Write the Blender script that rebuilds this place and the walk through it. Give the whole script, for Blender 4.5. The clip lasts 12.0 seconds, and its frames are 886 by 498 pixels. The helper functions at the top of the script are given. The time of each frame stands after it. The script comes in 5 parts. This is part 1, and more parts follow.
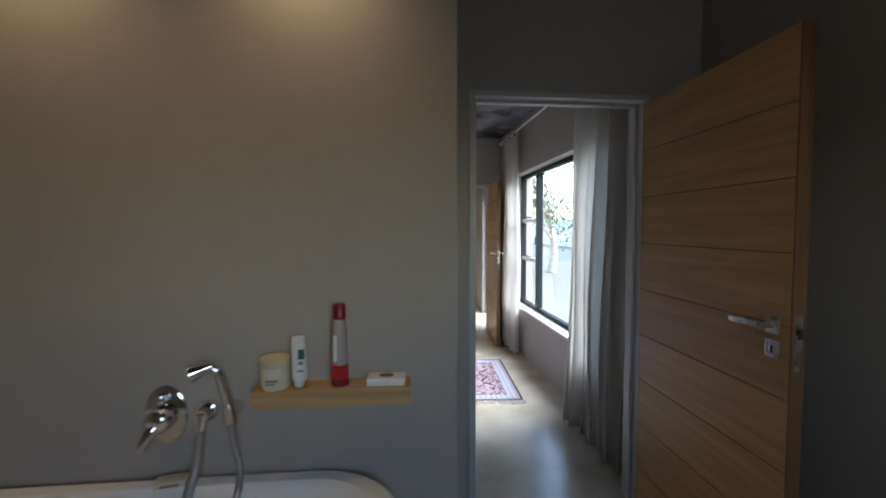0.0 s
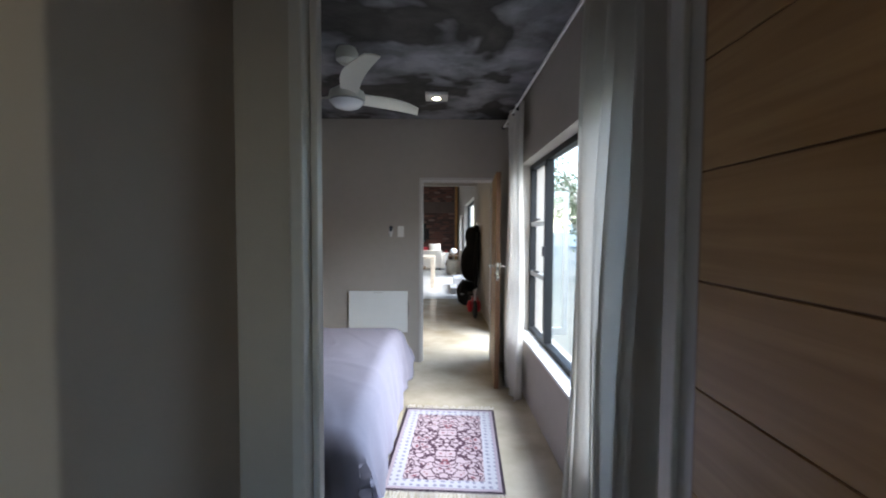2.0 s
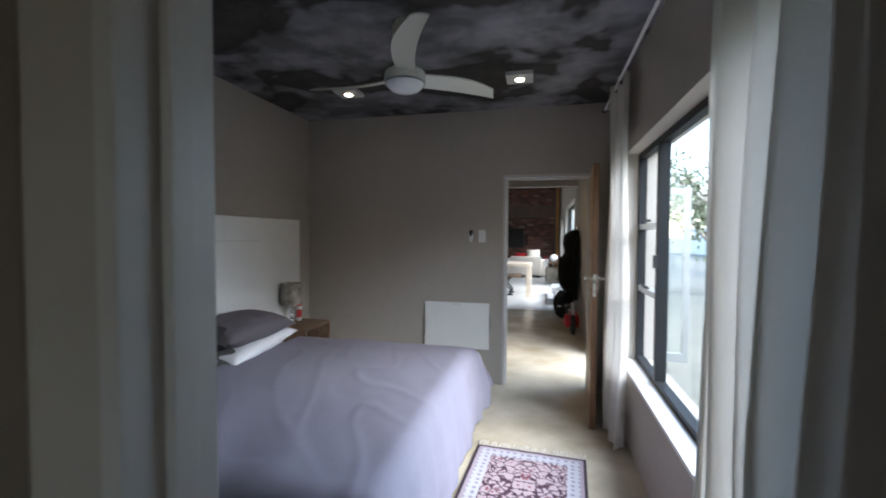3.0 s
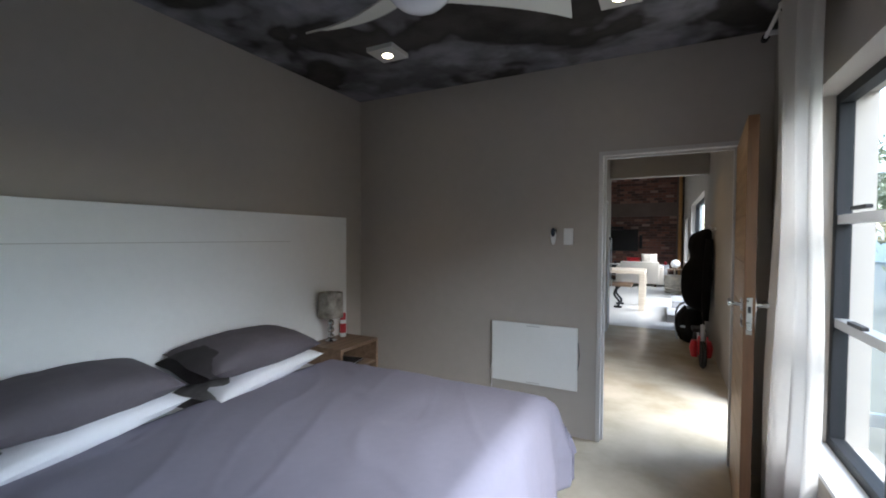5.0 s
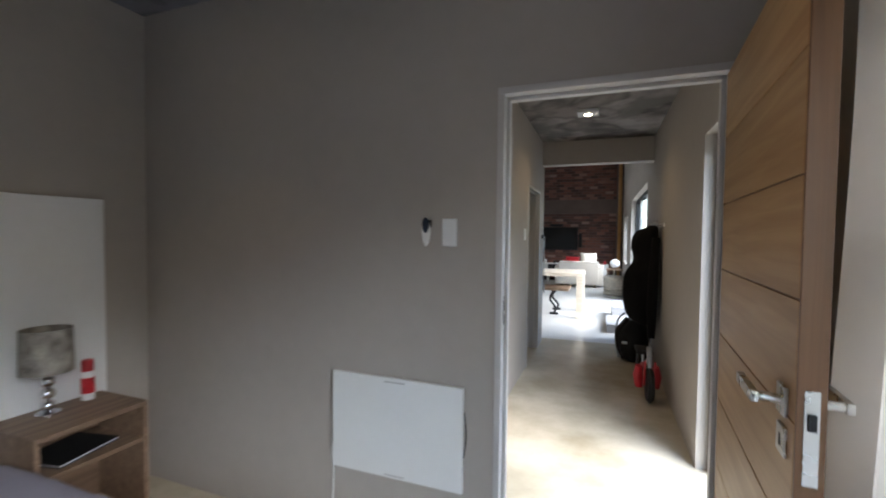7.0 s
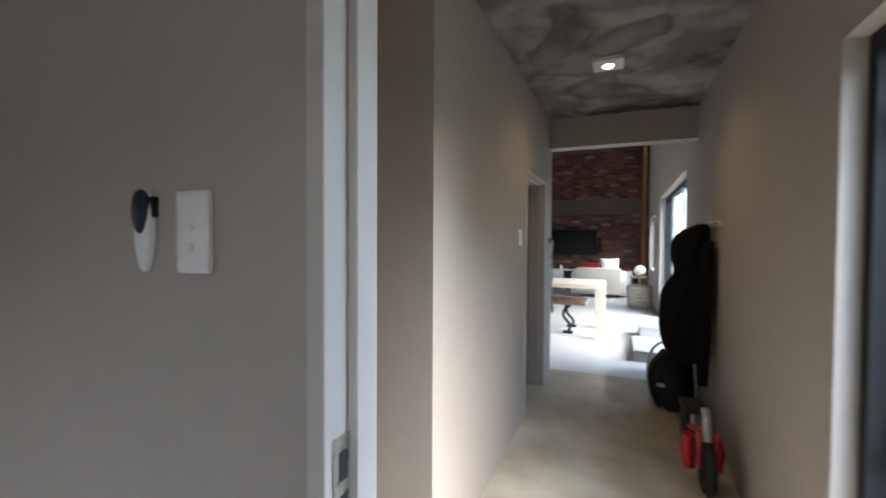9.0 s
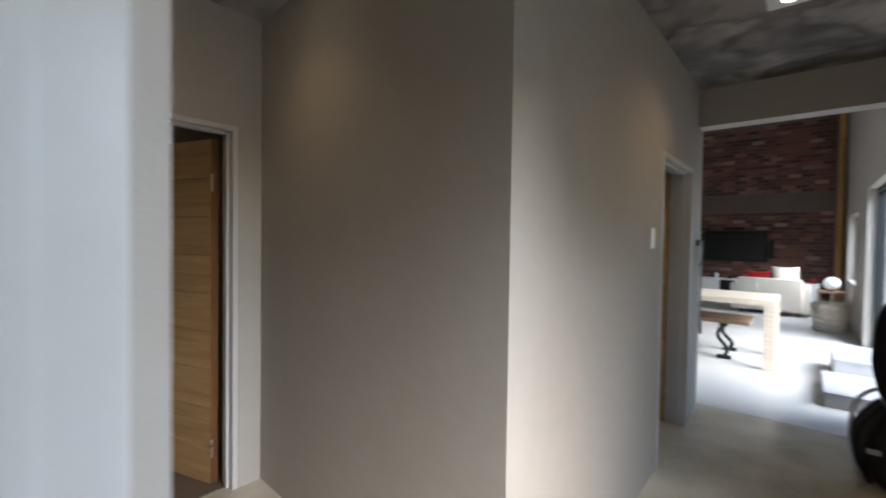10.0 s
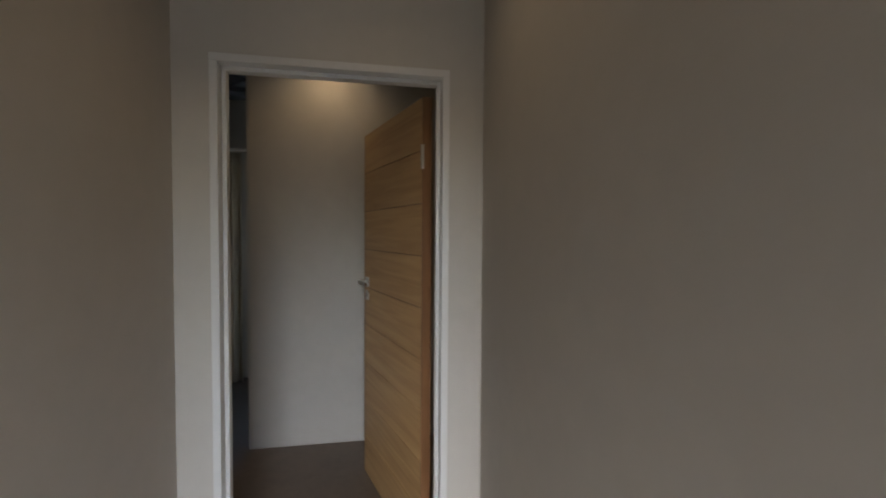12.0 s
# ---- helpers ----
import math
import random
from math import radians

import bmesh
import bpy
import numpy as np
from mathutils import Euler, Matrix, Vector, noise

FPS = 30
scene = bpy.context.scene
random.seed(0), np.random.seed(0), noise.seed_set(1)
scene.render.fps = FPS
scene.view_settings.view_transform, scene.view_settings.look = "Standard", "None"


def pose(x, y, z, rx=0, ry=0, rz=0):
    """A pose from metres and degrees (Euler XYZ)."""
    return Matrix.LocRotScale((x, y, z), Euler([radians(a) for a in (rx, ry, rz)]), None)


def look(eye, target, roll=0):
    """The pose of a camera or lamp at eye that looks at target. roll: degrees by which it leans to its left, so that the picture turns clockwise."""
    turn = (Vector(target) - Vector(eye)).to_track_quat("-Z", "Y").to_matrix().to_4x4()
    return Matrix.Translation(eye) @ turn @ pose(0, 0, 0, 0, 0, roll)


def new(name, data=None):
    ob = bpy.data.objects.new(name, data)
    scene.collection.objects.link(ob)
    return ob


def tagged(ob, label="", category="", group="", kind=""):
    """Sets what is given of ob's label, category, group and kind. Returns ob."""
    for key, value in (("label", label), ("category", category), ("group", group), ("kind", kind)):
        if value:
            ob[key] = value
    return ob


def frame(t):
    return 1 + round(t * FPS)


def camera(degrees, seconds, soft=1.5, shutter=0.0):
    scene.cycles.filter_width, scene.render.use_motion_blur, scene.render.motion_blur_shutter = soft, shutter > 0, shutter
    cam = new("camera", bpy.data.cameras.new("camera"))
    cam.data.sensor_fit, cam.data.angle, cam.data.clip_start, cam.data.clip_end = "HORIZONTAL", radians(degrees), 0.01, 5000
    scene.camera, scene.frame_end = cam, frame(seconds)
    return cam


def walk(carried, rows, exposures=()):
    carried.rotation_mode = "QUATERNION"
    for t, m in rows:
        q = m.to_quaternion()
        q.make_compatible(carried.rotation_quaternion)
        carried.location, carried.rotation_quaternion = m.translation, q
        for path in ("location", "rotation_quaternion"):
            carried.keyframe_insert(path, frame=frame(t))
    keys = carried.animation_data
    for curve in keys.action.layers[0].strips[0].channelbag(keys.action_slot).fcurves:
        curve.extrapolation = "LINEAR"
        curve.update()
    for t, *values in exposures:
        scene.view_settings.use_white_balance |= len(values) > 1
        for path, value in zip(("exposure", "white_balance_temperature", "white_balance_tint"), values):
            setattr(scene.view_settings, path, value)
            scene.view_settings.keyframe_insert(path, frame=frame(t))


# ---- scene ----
cam = camera(92.1, 12.0, 1.8, 0.5)
PATH = [
    (0, (0.029, -0.001, 1.46), (0.234, 1.986, 1.362), -0.1),
    (0.5, (0.156, 0.248, 1.46), (0.406, 2.23, 1.363), -0.2),
    (1, (0.313, 0.532, 1.465), (0.554, 2.516, 1.374), 0.3),
    (1.5, (0.506, 0.838, 1.455), (0.712, 2.827, 1.38), 0.6),
    (2, (0.692, 1.133, 1.487), (0.706, 3.131, 1.398), 0.3),
    (2.5, (0.771, 1.423, 1.468), (0.56, 3.411, 1.401), 0.4),
    (3, (0.851, 1.682, 1.479), (0.392, 3.627, 1.413), 0.3),
    (3.5, (0.886, 1.933, 1.491), (0.216, 3.816, 1.421), 0.1),
    (3.7, (0.894, 2.042, 1.503), (0.156, 3.899, 1.428), 0.2),
    (5.3, (0.859, 2.864, 1.457), (-0.063, 4.638, 1.399), 0.3),
    (5.5, (0.853, 2.995, 1.459), (-0.067, 4.769, 1.396), 0.4),
    (6, (0.877, 3.364, 1.45), (-0.018, 5.151, 1.388), 0.3),
    (6.5, (0.881, 3.745, 1.457), (0.076, 5.575, 1.39), 0.6),
    (7, (0.876, 4.138, 1.458), (0.175, 6.01, 1.391), 0.6),
    (7.2, (0.873, 4.276, 1.459), (0.215, 6.163, 1.392), 0.7),
    (8.8, (0.835, 5.335, 1.458), (0.131, 7.206, 1.406), 0.4),
    (9, (0.828, 5.445, 1.46), (0.048, 7.286, 1.411), 0.3),
    (9.5, (0.808, 5.689, 1.454), (-0.209, 7.41, 1.409), 0.3),
    (10, (0.795, 5.922, 1.448), (-0.499, 7.446, 1.401), 0.8),
    (10.5, (0.688, 6.14, 1.434), (-0.834, 7.436, 1.397), 0.7),
    (11, (0.537, 6.356, 1.428), (-1.183, 7.376, 1.388), 0.8),
    (11.5, (0.284, 6.556, 1.441), (-1.588, 7.258, 1.374), 0.9),
    (12, (-0.01, 6.686, 1.429), (-1.976, 7.049, 1.359), 0.4),
]
EXPOSURES = [(0.0, 3.3), (1.5, 3.25), (2.5, 3.05), (3.7, 3.0), (5.5, 3.1), (7.2, 3.35), (9.0, 3.35), (10.0, 3.25), (11.0, 3.25), (12.0, 3.3)]
walk(cam, [(t, look(eye, target, roll)) for t, eye, target, roll in PATH], EXPOSURES)
SKY = 0.15
LAMP = 0.9
FAN_ANGLES = (45, 165, 292)

# ---- world, sun, large lights ----
world = bpy.data.worlds.new("world")
scene.world = world
world.use_nodes = True
wn = world.node_tree.nodes
sky = wn.new("ShaderNodeTexSky")
sky.sky_type, sky.sun_disc = "NISHITA", False
sky.sun_elevation, sky.sun_rotation = radians(37), radians(110)
world.node_tree.links.new(sky.outputs[0], wn["Background"].inputs[0])
wn["Background"].inputs[1].default_value = SKY
sun = new("sun", bpy.data.lights.new("sun", "SUN"))
sun.data.energy, sun.data.angle, sun.data.color = 1.7, radians(72), (0.86, 0.93, 1.0)
sun.matrix_world = look((17, -5, 14.0), (0, 0, 0))


# ---- materials ----
def mat(name, color, rough=0.6, metal=0.0, noise_scale=0.0, amount=0.12, bump=0.0, bump_scale=80.0, color2=None, island=False, spec=0.5, coords="Object", detail=6, span=(0.35, 0.65)):
    """A surface with colour varying at two scales and a fine relief."""
    m = bpy.data.materials.new(name)
    m.use_nodes = True
    nt = m.node_tree
    b = nt.nodes["Principled BSDF"]
    b.inputs["Base Color"].default_value = (*color, 1)
    b.inputs["Roughness"].default_value = rough
    b.inputs["Metallic"].default_value = metal
    b.inputs["Specular IOR Level"].default_value = spec
    tc = nt.nodes.new("ShaderNodeTexCoord")
    shift = nt.nodes.new("ShaderNodeMapping")
    shift.inputs["Location"].default_value = (3.13, 7.71, 1.37)
    nt.links.new(tc.outputs[coords], shift.inputs["Vector"])
    if noise_scale:
        big = nt.nodes.new("ShaderNodeTexNoise")
        big.inputs["Scale"].default_value, big.inputs["Detail"].default_value = noise_scale, detail
        fine = nt.nodes.new("ShaderNodeTexNoise")
        fine.inputs["Scale"].default_value, fine.inputs["Detail"].default_value = noise_scale * 14, 4
        for n in (big, fine):
            nt.links.new(shift.outputs[0], n.inputs["Vector"])
        mix = nt.nodes.new("ShaderNodeMix")
        mix.inputs[0].default_value = 0.3
        nt.links.new(big.outputs["Fac"], mix.inputs[2])
        nt.links.new(fine.outputs["Fac"], mix.inputs[3])
        ramp = nt.nodes.new("ShaderNodeValToRGB")
        lo = color2 or tuple(c * (1 - amount) for c in color)
        hi = color if color2 else tuple(min(1, c * (1 + amount)) for c in color)
        ramp.color_ramp.elements[0].position, ramp.color_ramp.elements[0].color = span[0], (*lo, 1)
        ramp.color_ramp.elements[1].position, ramp.color_ramp.elements[1].color = span[1], (*hi, 1)
        nt.links.new(mix.outputs[0], ramp.inputs[0])
        nt.links.new(ramp.outputs[0], b.inputs["Base Color"])
        rr = nt.nodes.new("ShaderNodeMapRange")
        rr.inputs[3].default_value, rr.inputs[4].default_value = max(0.02, rough - 0.07), min(1, rough + 0.07)
        nt.links.new(big.outputs["Fac"], rr.inputs[0])
        nt.links.new(rr.outputs[0], b.inputs["Roughness"])
    if bump:
        bn = nt.nodes.new("ShaderNodeTexNoise")
        bn.inputs["Scale"].default_value, bn.inputs["Detail"].default_value = bump_scale, 5
        nt.links.new(tc.outputs[coords], bn.inputs["Vector"])
        bp = nt.nodes.new("ShaderNodeBump")
        bp.inputs["Strength"].default_value, bp.inputs["Distance"].default_value = bump, 0.01
        nt.links.new(bn.outputs["Fac"], bp.inputs["Height"])
        nt.links.new(bp.outputs[0], b.inputs["Normal"])
    return m


def glow(name, color, strength):
    m = mat(name, color, 0.4)
    b = m.node_tree.nodes["Principled BSDF"]
    b.inputs["Emission Color"].default_value = (*color, 1)
    b.inputs["Emission Strength"].default_value = strength
    return m


def glass_mat(name, tint=(1, 1, 1)):
    m = bpy.data.materials.new(name)
    m.use_nodes = True
    nt = m.node_tree
    nt.nodes.remove(nt.nodes["Principled BSDF"])
    tr, gl, mx = nt.nodes.new("ShaderNodeBsdfTransparent"), nt.nodes.new("ShaderNodeBsdfGlossy"), nt.nodes.new("ShaderNodeMixShader")
    tr.inputs[0].default_value = (*tint, 1)
    gl.inputs["Roughness"].default_value = 0.02
    mx.inputs[0].default_value = 0.05
    nt.links.new(tr.outputs[0], mx.inputs[1])
    nt.links.new(gl.outputs[0], mx.inputs[2])
    nt.links.new(mx.outputs[0], nt.nodes["Material Output"].inputs[0])
    return m


def wood_mat(name, dark, light, axis=0, scale=5.0, rough=0.45):
    """Straight grain along one axis, each board of its own tone."""
    m = mat(name, light, rough)
    nt = m.node_tree
    b = nt.nodes["Principled BSDF"]
    tc, mp = nt.nodes.new("ShaderNodeTexCoord"), nt.nodes.new("ShaderNodeMapping")
    s = [scale * 6] * 3
    s[axis] = scale * 0.35
    mp.inputs["Scale"].default_value = s
    inf = nt.nodes.new("ShaderNodeObjectInfo")
    add = nt.nodes.new("ShaderNodeVectorMath")
    cmb = nt.nodes.new("ShaderNodeCombineXYZ")
    mul = nt.nodes.new("ShaderNodeMath")
    mul.operation = "MULTIPLY"
    mul.inputs[1].default_value = 30
    nt.links.new(inf.outputs["Random"], mul.inputs[0])
    for i in range(3):
        nt.links.new(mul.outputs[0], cmb.inputs[i])
    nt.links.new(tc.outputs["Object"], mp.inputs[0])
    nt.links.new(mp.outputs[0], add.inputs[0])
    nt.links.new(cmb.outputs[0], add.inputs[1])
    n = nt.nodes.new("ShaderNodeTexNoise")
    n.inputs["Scale"].default_value, n.inputs["Detail"].default_value, n.inputs["Distortion"].default_value = 1.0, 7, 0.6
    nt.links.new(add.outputs[0], n.inputs["Vector"])
    r = nt.nodes.new("ShaderNodeValToRGB")
    r.color_ramp.elements[0].position, r.color_ramp.elements[0].color = 0.3, (*dark, 1)
    r.color_ramp.elements[1].position, r.color_ramp.elements[1].color = 0.68, (*light, 1)
    nt.links.new(n.outputs["Fac"], r.inputs[0])
    hs = nt.nodes.new("ShaderNodeHueSaturation")
    vr = nt.nodes.new("ShaderNodeMapRange")
    vr.inputs[3].default_value, vr.inputs[4].default_value = 0.88, 1.1
    nt.links.new(inf.outputs["Random"], vr.inputs[0])
    nt.links.new(vr.outputs[0], hs.inputs["Value"])
    nt.links.new(r.outputs[0], hs.inputs["Color"])
    nt.links.new(hs.outputs[0], b.inputs["Base Color"])
    bp = nt.nodes.new("ShaderNodeBump")
    bp.inputs["Strength"].default_value, bp.inputs["Distance"].default_value = 0.12, 0.003
    nt.links.new(n.outputs["Fac"], bp.inputs["Height"])
    nt.links.new(bp.outputs[0], b.inputs["Normal"])
    return m


def concrete_mat(name, stops, scale, rough=0.8):
    """Raw shuttered concrete with hard-edged damp blotches."""
    m = mat(name, stops[0], rough)
    nt = m.node_tree
    b = nt.nodes["Principled BSDF"]
    tc = nt.nodes.new("ShaderNodeTexCoord")
    n1, n2, n3 = (nt.nodes.new("ShaderNodeTexNoise") for _ in range(3))
    for n, s, d, w in ((n1, scale, 3, 0.35), (n2, scale * 2.6, 8, 0.25), (n3, 40, 5, 0)):
        n.inputs["Scale"].default_value, n.inputs["Detail"].default_value, n.inputs["Distortion"].default_value = s, d, w
        nt.links.new(tc.outputs["Object"], n.inputs["Vector"])
    r1 = nt.nodes.new("ShaderNodeValToRGB")
    r1.color_ramp.elements[0].position, r1.color_ramp.elements[0].color = 0.4, (*stops[0], 1)
    r1.color_ramp.elements[1].position, r1.color_ramp.elements[1].color = 0.6, (*stops[1], 1)
    r1.color_ramp.elements.new(0.455).color = (*(c * 0.55 for c in stops[0]), 1)
    r1.color_ramp.elements.new(0.5).color = (*(0.35 * c + 0.65 * d for c, d in zip(*stops)), 1)
    r2 = nt.nodes.new("ShaderNodeValToRGB")
    r2.color_ramp.elements[0].position, r2.color_ramp.elements[0].color = 0.4, (0.55, 0.55, 0.56, 1)
    r2.color_ramp.elements[1].position, r2.color_ramp.elements[1].color = 0.62, (1.25, 1.25, 1.3, 1)
    nt.links.new(n1.outputs["Fac"], r1.inputs[0])
    nt.links.new(n2.outputs["Fac"], r2.inputs[0])
    mx = nt.nodes.new("ShaderNodeMix")
    mx.data_type, mx.blend_type = "RGBA", "MULTIPLY"
    mx.inputs[0].default_value = 1
    nt.links.new(r1.outputs[0], mx.inputs[6])
    nt.links.new(r2.outputs[0], mx.inputs[7])
    nt.links.new(mx.outputs[2], b.inputs["Base Color"])
    bp = nt.nodes.new("ShaderNodeBump")
    bp.inputs["Strength"].default_value, bp.inputs["Distance"].default_value = 0.3, 0.01
    nt.links.new(n3.outputs["Fac"], bp.inputs["Height"])
    nt.links.new(bp.outputs[0], b.inputs["Normal"])
    return m


PLASTER = mat("plaster", (0.42, 0.378, 0.334), 0.75, 0, 0.9, 0.05, 0.07, 160)
FRAME = mat("door_frame_paint", (0.53, 0.51, 0.49), 0.4, 0, 2, 0.04, 0.05, 60)
WHITE = mat("white_paint", (0.8, 0.8, 0.79), 0.45, 0, 1.5, 0.03, 0.05, 60)
CEIL = concrete_mat("raw_concrete", ((0.042, 0.037, 0.034), (0.2, 0.2, 0.215)), 1.5)
CEIL_LIGHT = concrete_mat("pale_concrete", ((0.2, 0.172, 0.15), (0.27, 0.243, 0.215)), 1.1)
FLOOR = mat("polished_cement", (0.55, 0.5, 0.43), 0.2)


def cloud(m, dark, light, scale):
    """Soft cloudy staining."""
    nt = m.node_tree
    n, mx = nt.nodes.new("ShaderNodeTexNoise"), nt.nodes.new("ShaderNodeMix")
    n.inputs["Scale"].default_value, n.inputs["Detail"].default_value, n.inputs["Roughness"].default_value = scale, 6, 0.55
    nt.links.new(nt.nodes["Mapping"].outputs[0], n.inputs["Vector"])
    mx.data_type = "RGBA"
    mx.inputs[6].default_value, mx.inputs[7].default_value = (*dark, 1), (*light, 1)
    nt.links.new(n.outputs["Fac"], mx.inputs[0])
    nt.links.new(mx.outputs[2], nt.nodes["Principled BSDF"].inputs["Base Color"])


cloud(FLOOR, (0.2, 0.155, 0.07), (0.9, 0.83, 0.7), 2.1)
BROWN_FLOOR = mat("brown_cement", (0.13, 0.095, 0.07), 0.4, 0, 2, 0.2, 0.05, 30)
FLOOR_LIVING = mat("pale_cement", (0.6, 0.59, 0.57), 0.32, 0, 1.2, 0.08, 0.04, 30)
DOOR_WOOD = wood_mat("pale_door_wood", (0.36, 0.2, 0.08), (0.49, 0.3, 0.135), 0)
DOOR_EDGE = wood_mat("brown_edge_wood", (0.13, 0.055, 0.02), (0.21, 0.098, 0.04), 2)
STAND_WOOD = wood_mat("nightstand_wood", (0.17, 0.105, 0.068), (0.27, 0.18, 0.118), 1)
SHELF_WOOD = wood_mat("shelf_wood", (0.42, 0.25, 0.1), (0.58, 0.38, 0.18), 0)
TABLE_WOOD = wood_mat("bleached_wood", (0.5, 0.42, 0.33), (0.66, 0.58, 0.48), 0)
STEEL = mat("brushed_steel", (0.55, 0.54, 0.52), 0.28, 1.0, 20, 0.05)
CHROME = mat("chrome", (0.75, 0.76, 0.78), 0.07, 1.0)
BLACK_ALU = mat("black_aluminium", (0.016, 0.017, 0.019), 0.55, 0.0, 4, 0.1, spec=0.2)
GLASS = glass_mat("window_glass", (0.96, 0.98, 0.98))
CURTAIN = mat("curtain_linen", (0.68, 0.645, 0.6), 0.9, 0, 3, 0.05, 0.35, 500)
_nt = CURTAIN.node_tree
_tl, _mx = _nt.nodes.new("ShaderNodeBsdfTranslucent"), _nt.nodes.new("ShaderNodeMixShader")
_tl.inputs[0].default_value = (0.88, 0.87, 0.85, 1)
_mx.inputs[0].default_value = 0.48
_nt.links.new(_nt.nodes["Principled BSDF"].outputs[0], _mx.inputs[1])
_nt.links.new(_tl.outputs[0], _mx.inputs[2])
_nt.links.new(_mx.outputs[0], _nt.nodes["Material Output"].inputs[0])
DUVET = mat("grey_cotton", (0.23, 0.222, 0.285), 0.92, 0, 2, 0.05, 0.2, 380)
PILLOW_DARK = mat("dark_grey_cotton", (0.12, 0.105, 0.12), 0.92, 0, 3, 0.08, 0.2, 380)
LINEN_WHITE = mat("white_cotton", (0.75, 0.76, 0.8), 0.9, 0, 3, 0.03, 0.2, 380)
BED_BASE = mat("bed_base_fabric", (0.05, 0.042, 0.045), 0.95, 0, 4, 0.1, 0.2, 300)
FAN_WHITE = mat("fan_enamel", (0.62, 0.62, 0.56), 0.35, 0, 3, 0.03)
OPAL = mat("opal_glass", (0.75, 0.77, 0.8), 0.25)
LAMP_ON = glow("lamp_lens", (1.0, 0.86, 0.62), 4.0)
PLATE = mat("lamp_plate", (0.62, 0.61, 0.58), 0.4, 0, 5, 0.03)
PLASTIC = mat("white_plastic", (0.8, 0.8, 0.78), 0.35, 0, 3, 0.02)
PLASTIC_NAVY = mat("navy_plastic", (0.02, 0.028, 0.05), 0.25)
CERAMIC = mat("white_acrylic", (0.82, 0.82, 0.82), 0.12, 0, 1, 0.02)
RED = mat("red_plastic", (0.5, 0.02, 0.03), 0.35, 0, 6, 0.08)
CRIMSON = mat("crimson_cap", (0.22, 0.01, 0.03), 0.35, 0, 6, 0.08)
CLEAR_PINK = mat("pinkish_bottle", (0.5, 0.42, 0.4), 0.2, 0, 8, 0.1)
CREAM = mat("cream_jar", (0.72, 0.66, 0.5), 0.4, 0, 6, 0.05)
GREEN = mat("green_print", (0.02, 0.12, 0.08), 0.4)
GREY_PRINT = mat("grey_print", (0.25, 0.24, 0.26), 0.5)
BLACK_CLOTH = mat("black_cloth", (0.006, 0.0055, 0.006), 0.95, 0, 6, 0.3, 0.4, 200, spec=0.15)
BLACK_NYLON = mat("black_nylon", (0.012, 0.012, 0.013), 0.6, 0, 9, 0.3, 0.4, 150, spec=0.3)
RUBBER = mat("rubber", (0.015, 0.015, 0.016), 0.7, 0, 10, 0.2)
GREY_METAL = mat("grey_metal", (0.42, 0.43, 0.44), 0.35, 0.7, 6, 0.1)
SCREEN = mat("dark_screen", (0.006, 0.006, 0.008), 0.12)
SOFA = mat("cream_upholstery", (0.72, 0.67, 0.6), 0.9, 0, 3, 0.05, 0.3, 200)
BASKET = mat("pale_wicker", (0.6, 0.52, 0.42), 0.85, 0, 12, 0.2, 0.8, 90)
COPPER = mat("copper_pipe", (0.5, 0.27, 0.1), 0.35, 0.6, 3, 0.15)
MORTAR = mat("mortar", (0.13, 0.1, 0.09), 0.95, 0, 8, 0.2, 0.5, 60)
BAND = mat("concrete_band", (0.115, 0.085, 0.07), 0.9, 0, 3, 0.15, 0.4, 60)
STEP_GREY = mat("painted_step", (0.3, 0.3, 0.31), 0.6, 0, 5, 0.1, 0.2, 60)
BARK = mat("bark", (0.42, 0.39, 0.35), 0.9, 0, 8, 0.3, 0.8, 30)
LEAF = mat("leaf", (0.1, 0.12, 0.065), 0.6, 0, 2, 0.35, coords="Generated")
PAVING = mat("garden_gravel", (0.14, 0.135, 0.11), 0.85, 0, 1.2, 0.15, 0.3, 25)
SHOWER = mat("shower_curtain", (0.55, 0.5, 0.4), 0.7, 0, 5, 0.08)
BLUE_WALL = mat("exterior_plaster", (0.55, 0.55, 0.53), 0.85, 0, 1, 0.06, 0.3, 60)


def brick_mat():
    m = mat("fired_brick", (0.2, 0.07, 0.04), 0.85, bump=0.5, bump_scale=60)
    nt = m.node_tree
    g = nt.nodes.new("ShaderNodeNewGeometry")
    r = nt.nodes.new("ShaderNodeValToRGB")
    e = r.color_ramp.elements
    e[0].position, e[0].color = 0.0, (0.05, 0.026, 0.022, 1)
    e[1].position, e[1].color = 1.0, (0.25, 0.17, 0.14, 1)
    for p, c in ((0.45, (0.105, 0.045, 0.034, 1)), (0.8, (0.16, 0.062, 0.042, 1)), (0.95, (0.21, 0.11, 0.08, 1))):
        e.new(p).color = c
    nt.links.new(g.outputs["Random Per Island"], r.inputs[0])
    nt.links.new(r.outputs[0], nt.nodes["Principled BSDF"].inputs["Base Color"])
    return m


BRICK = brick_mat()


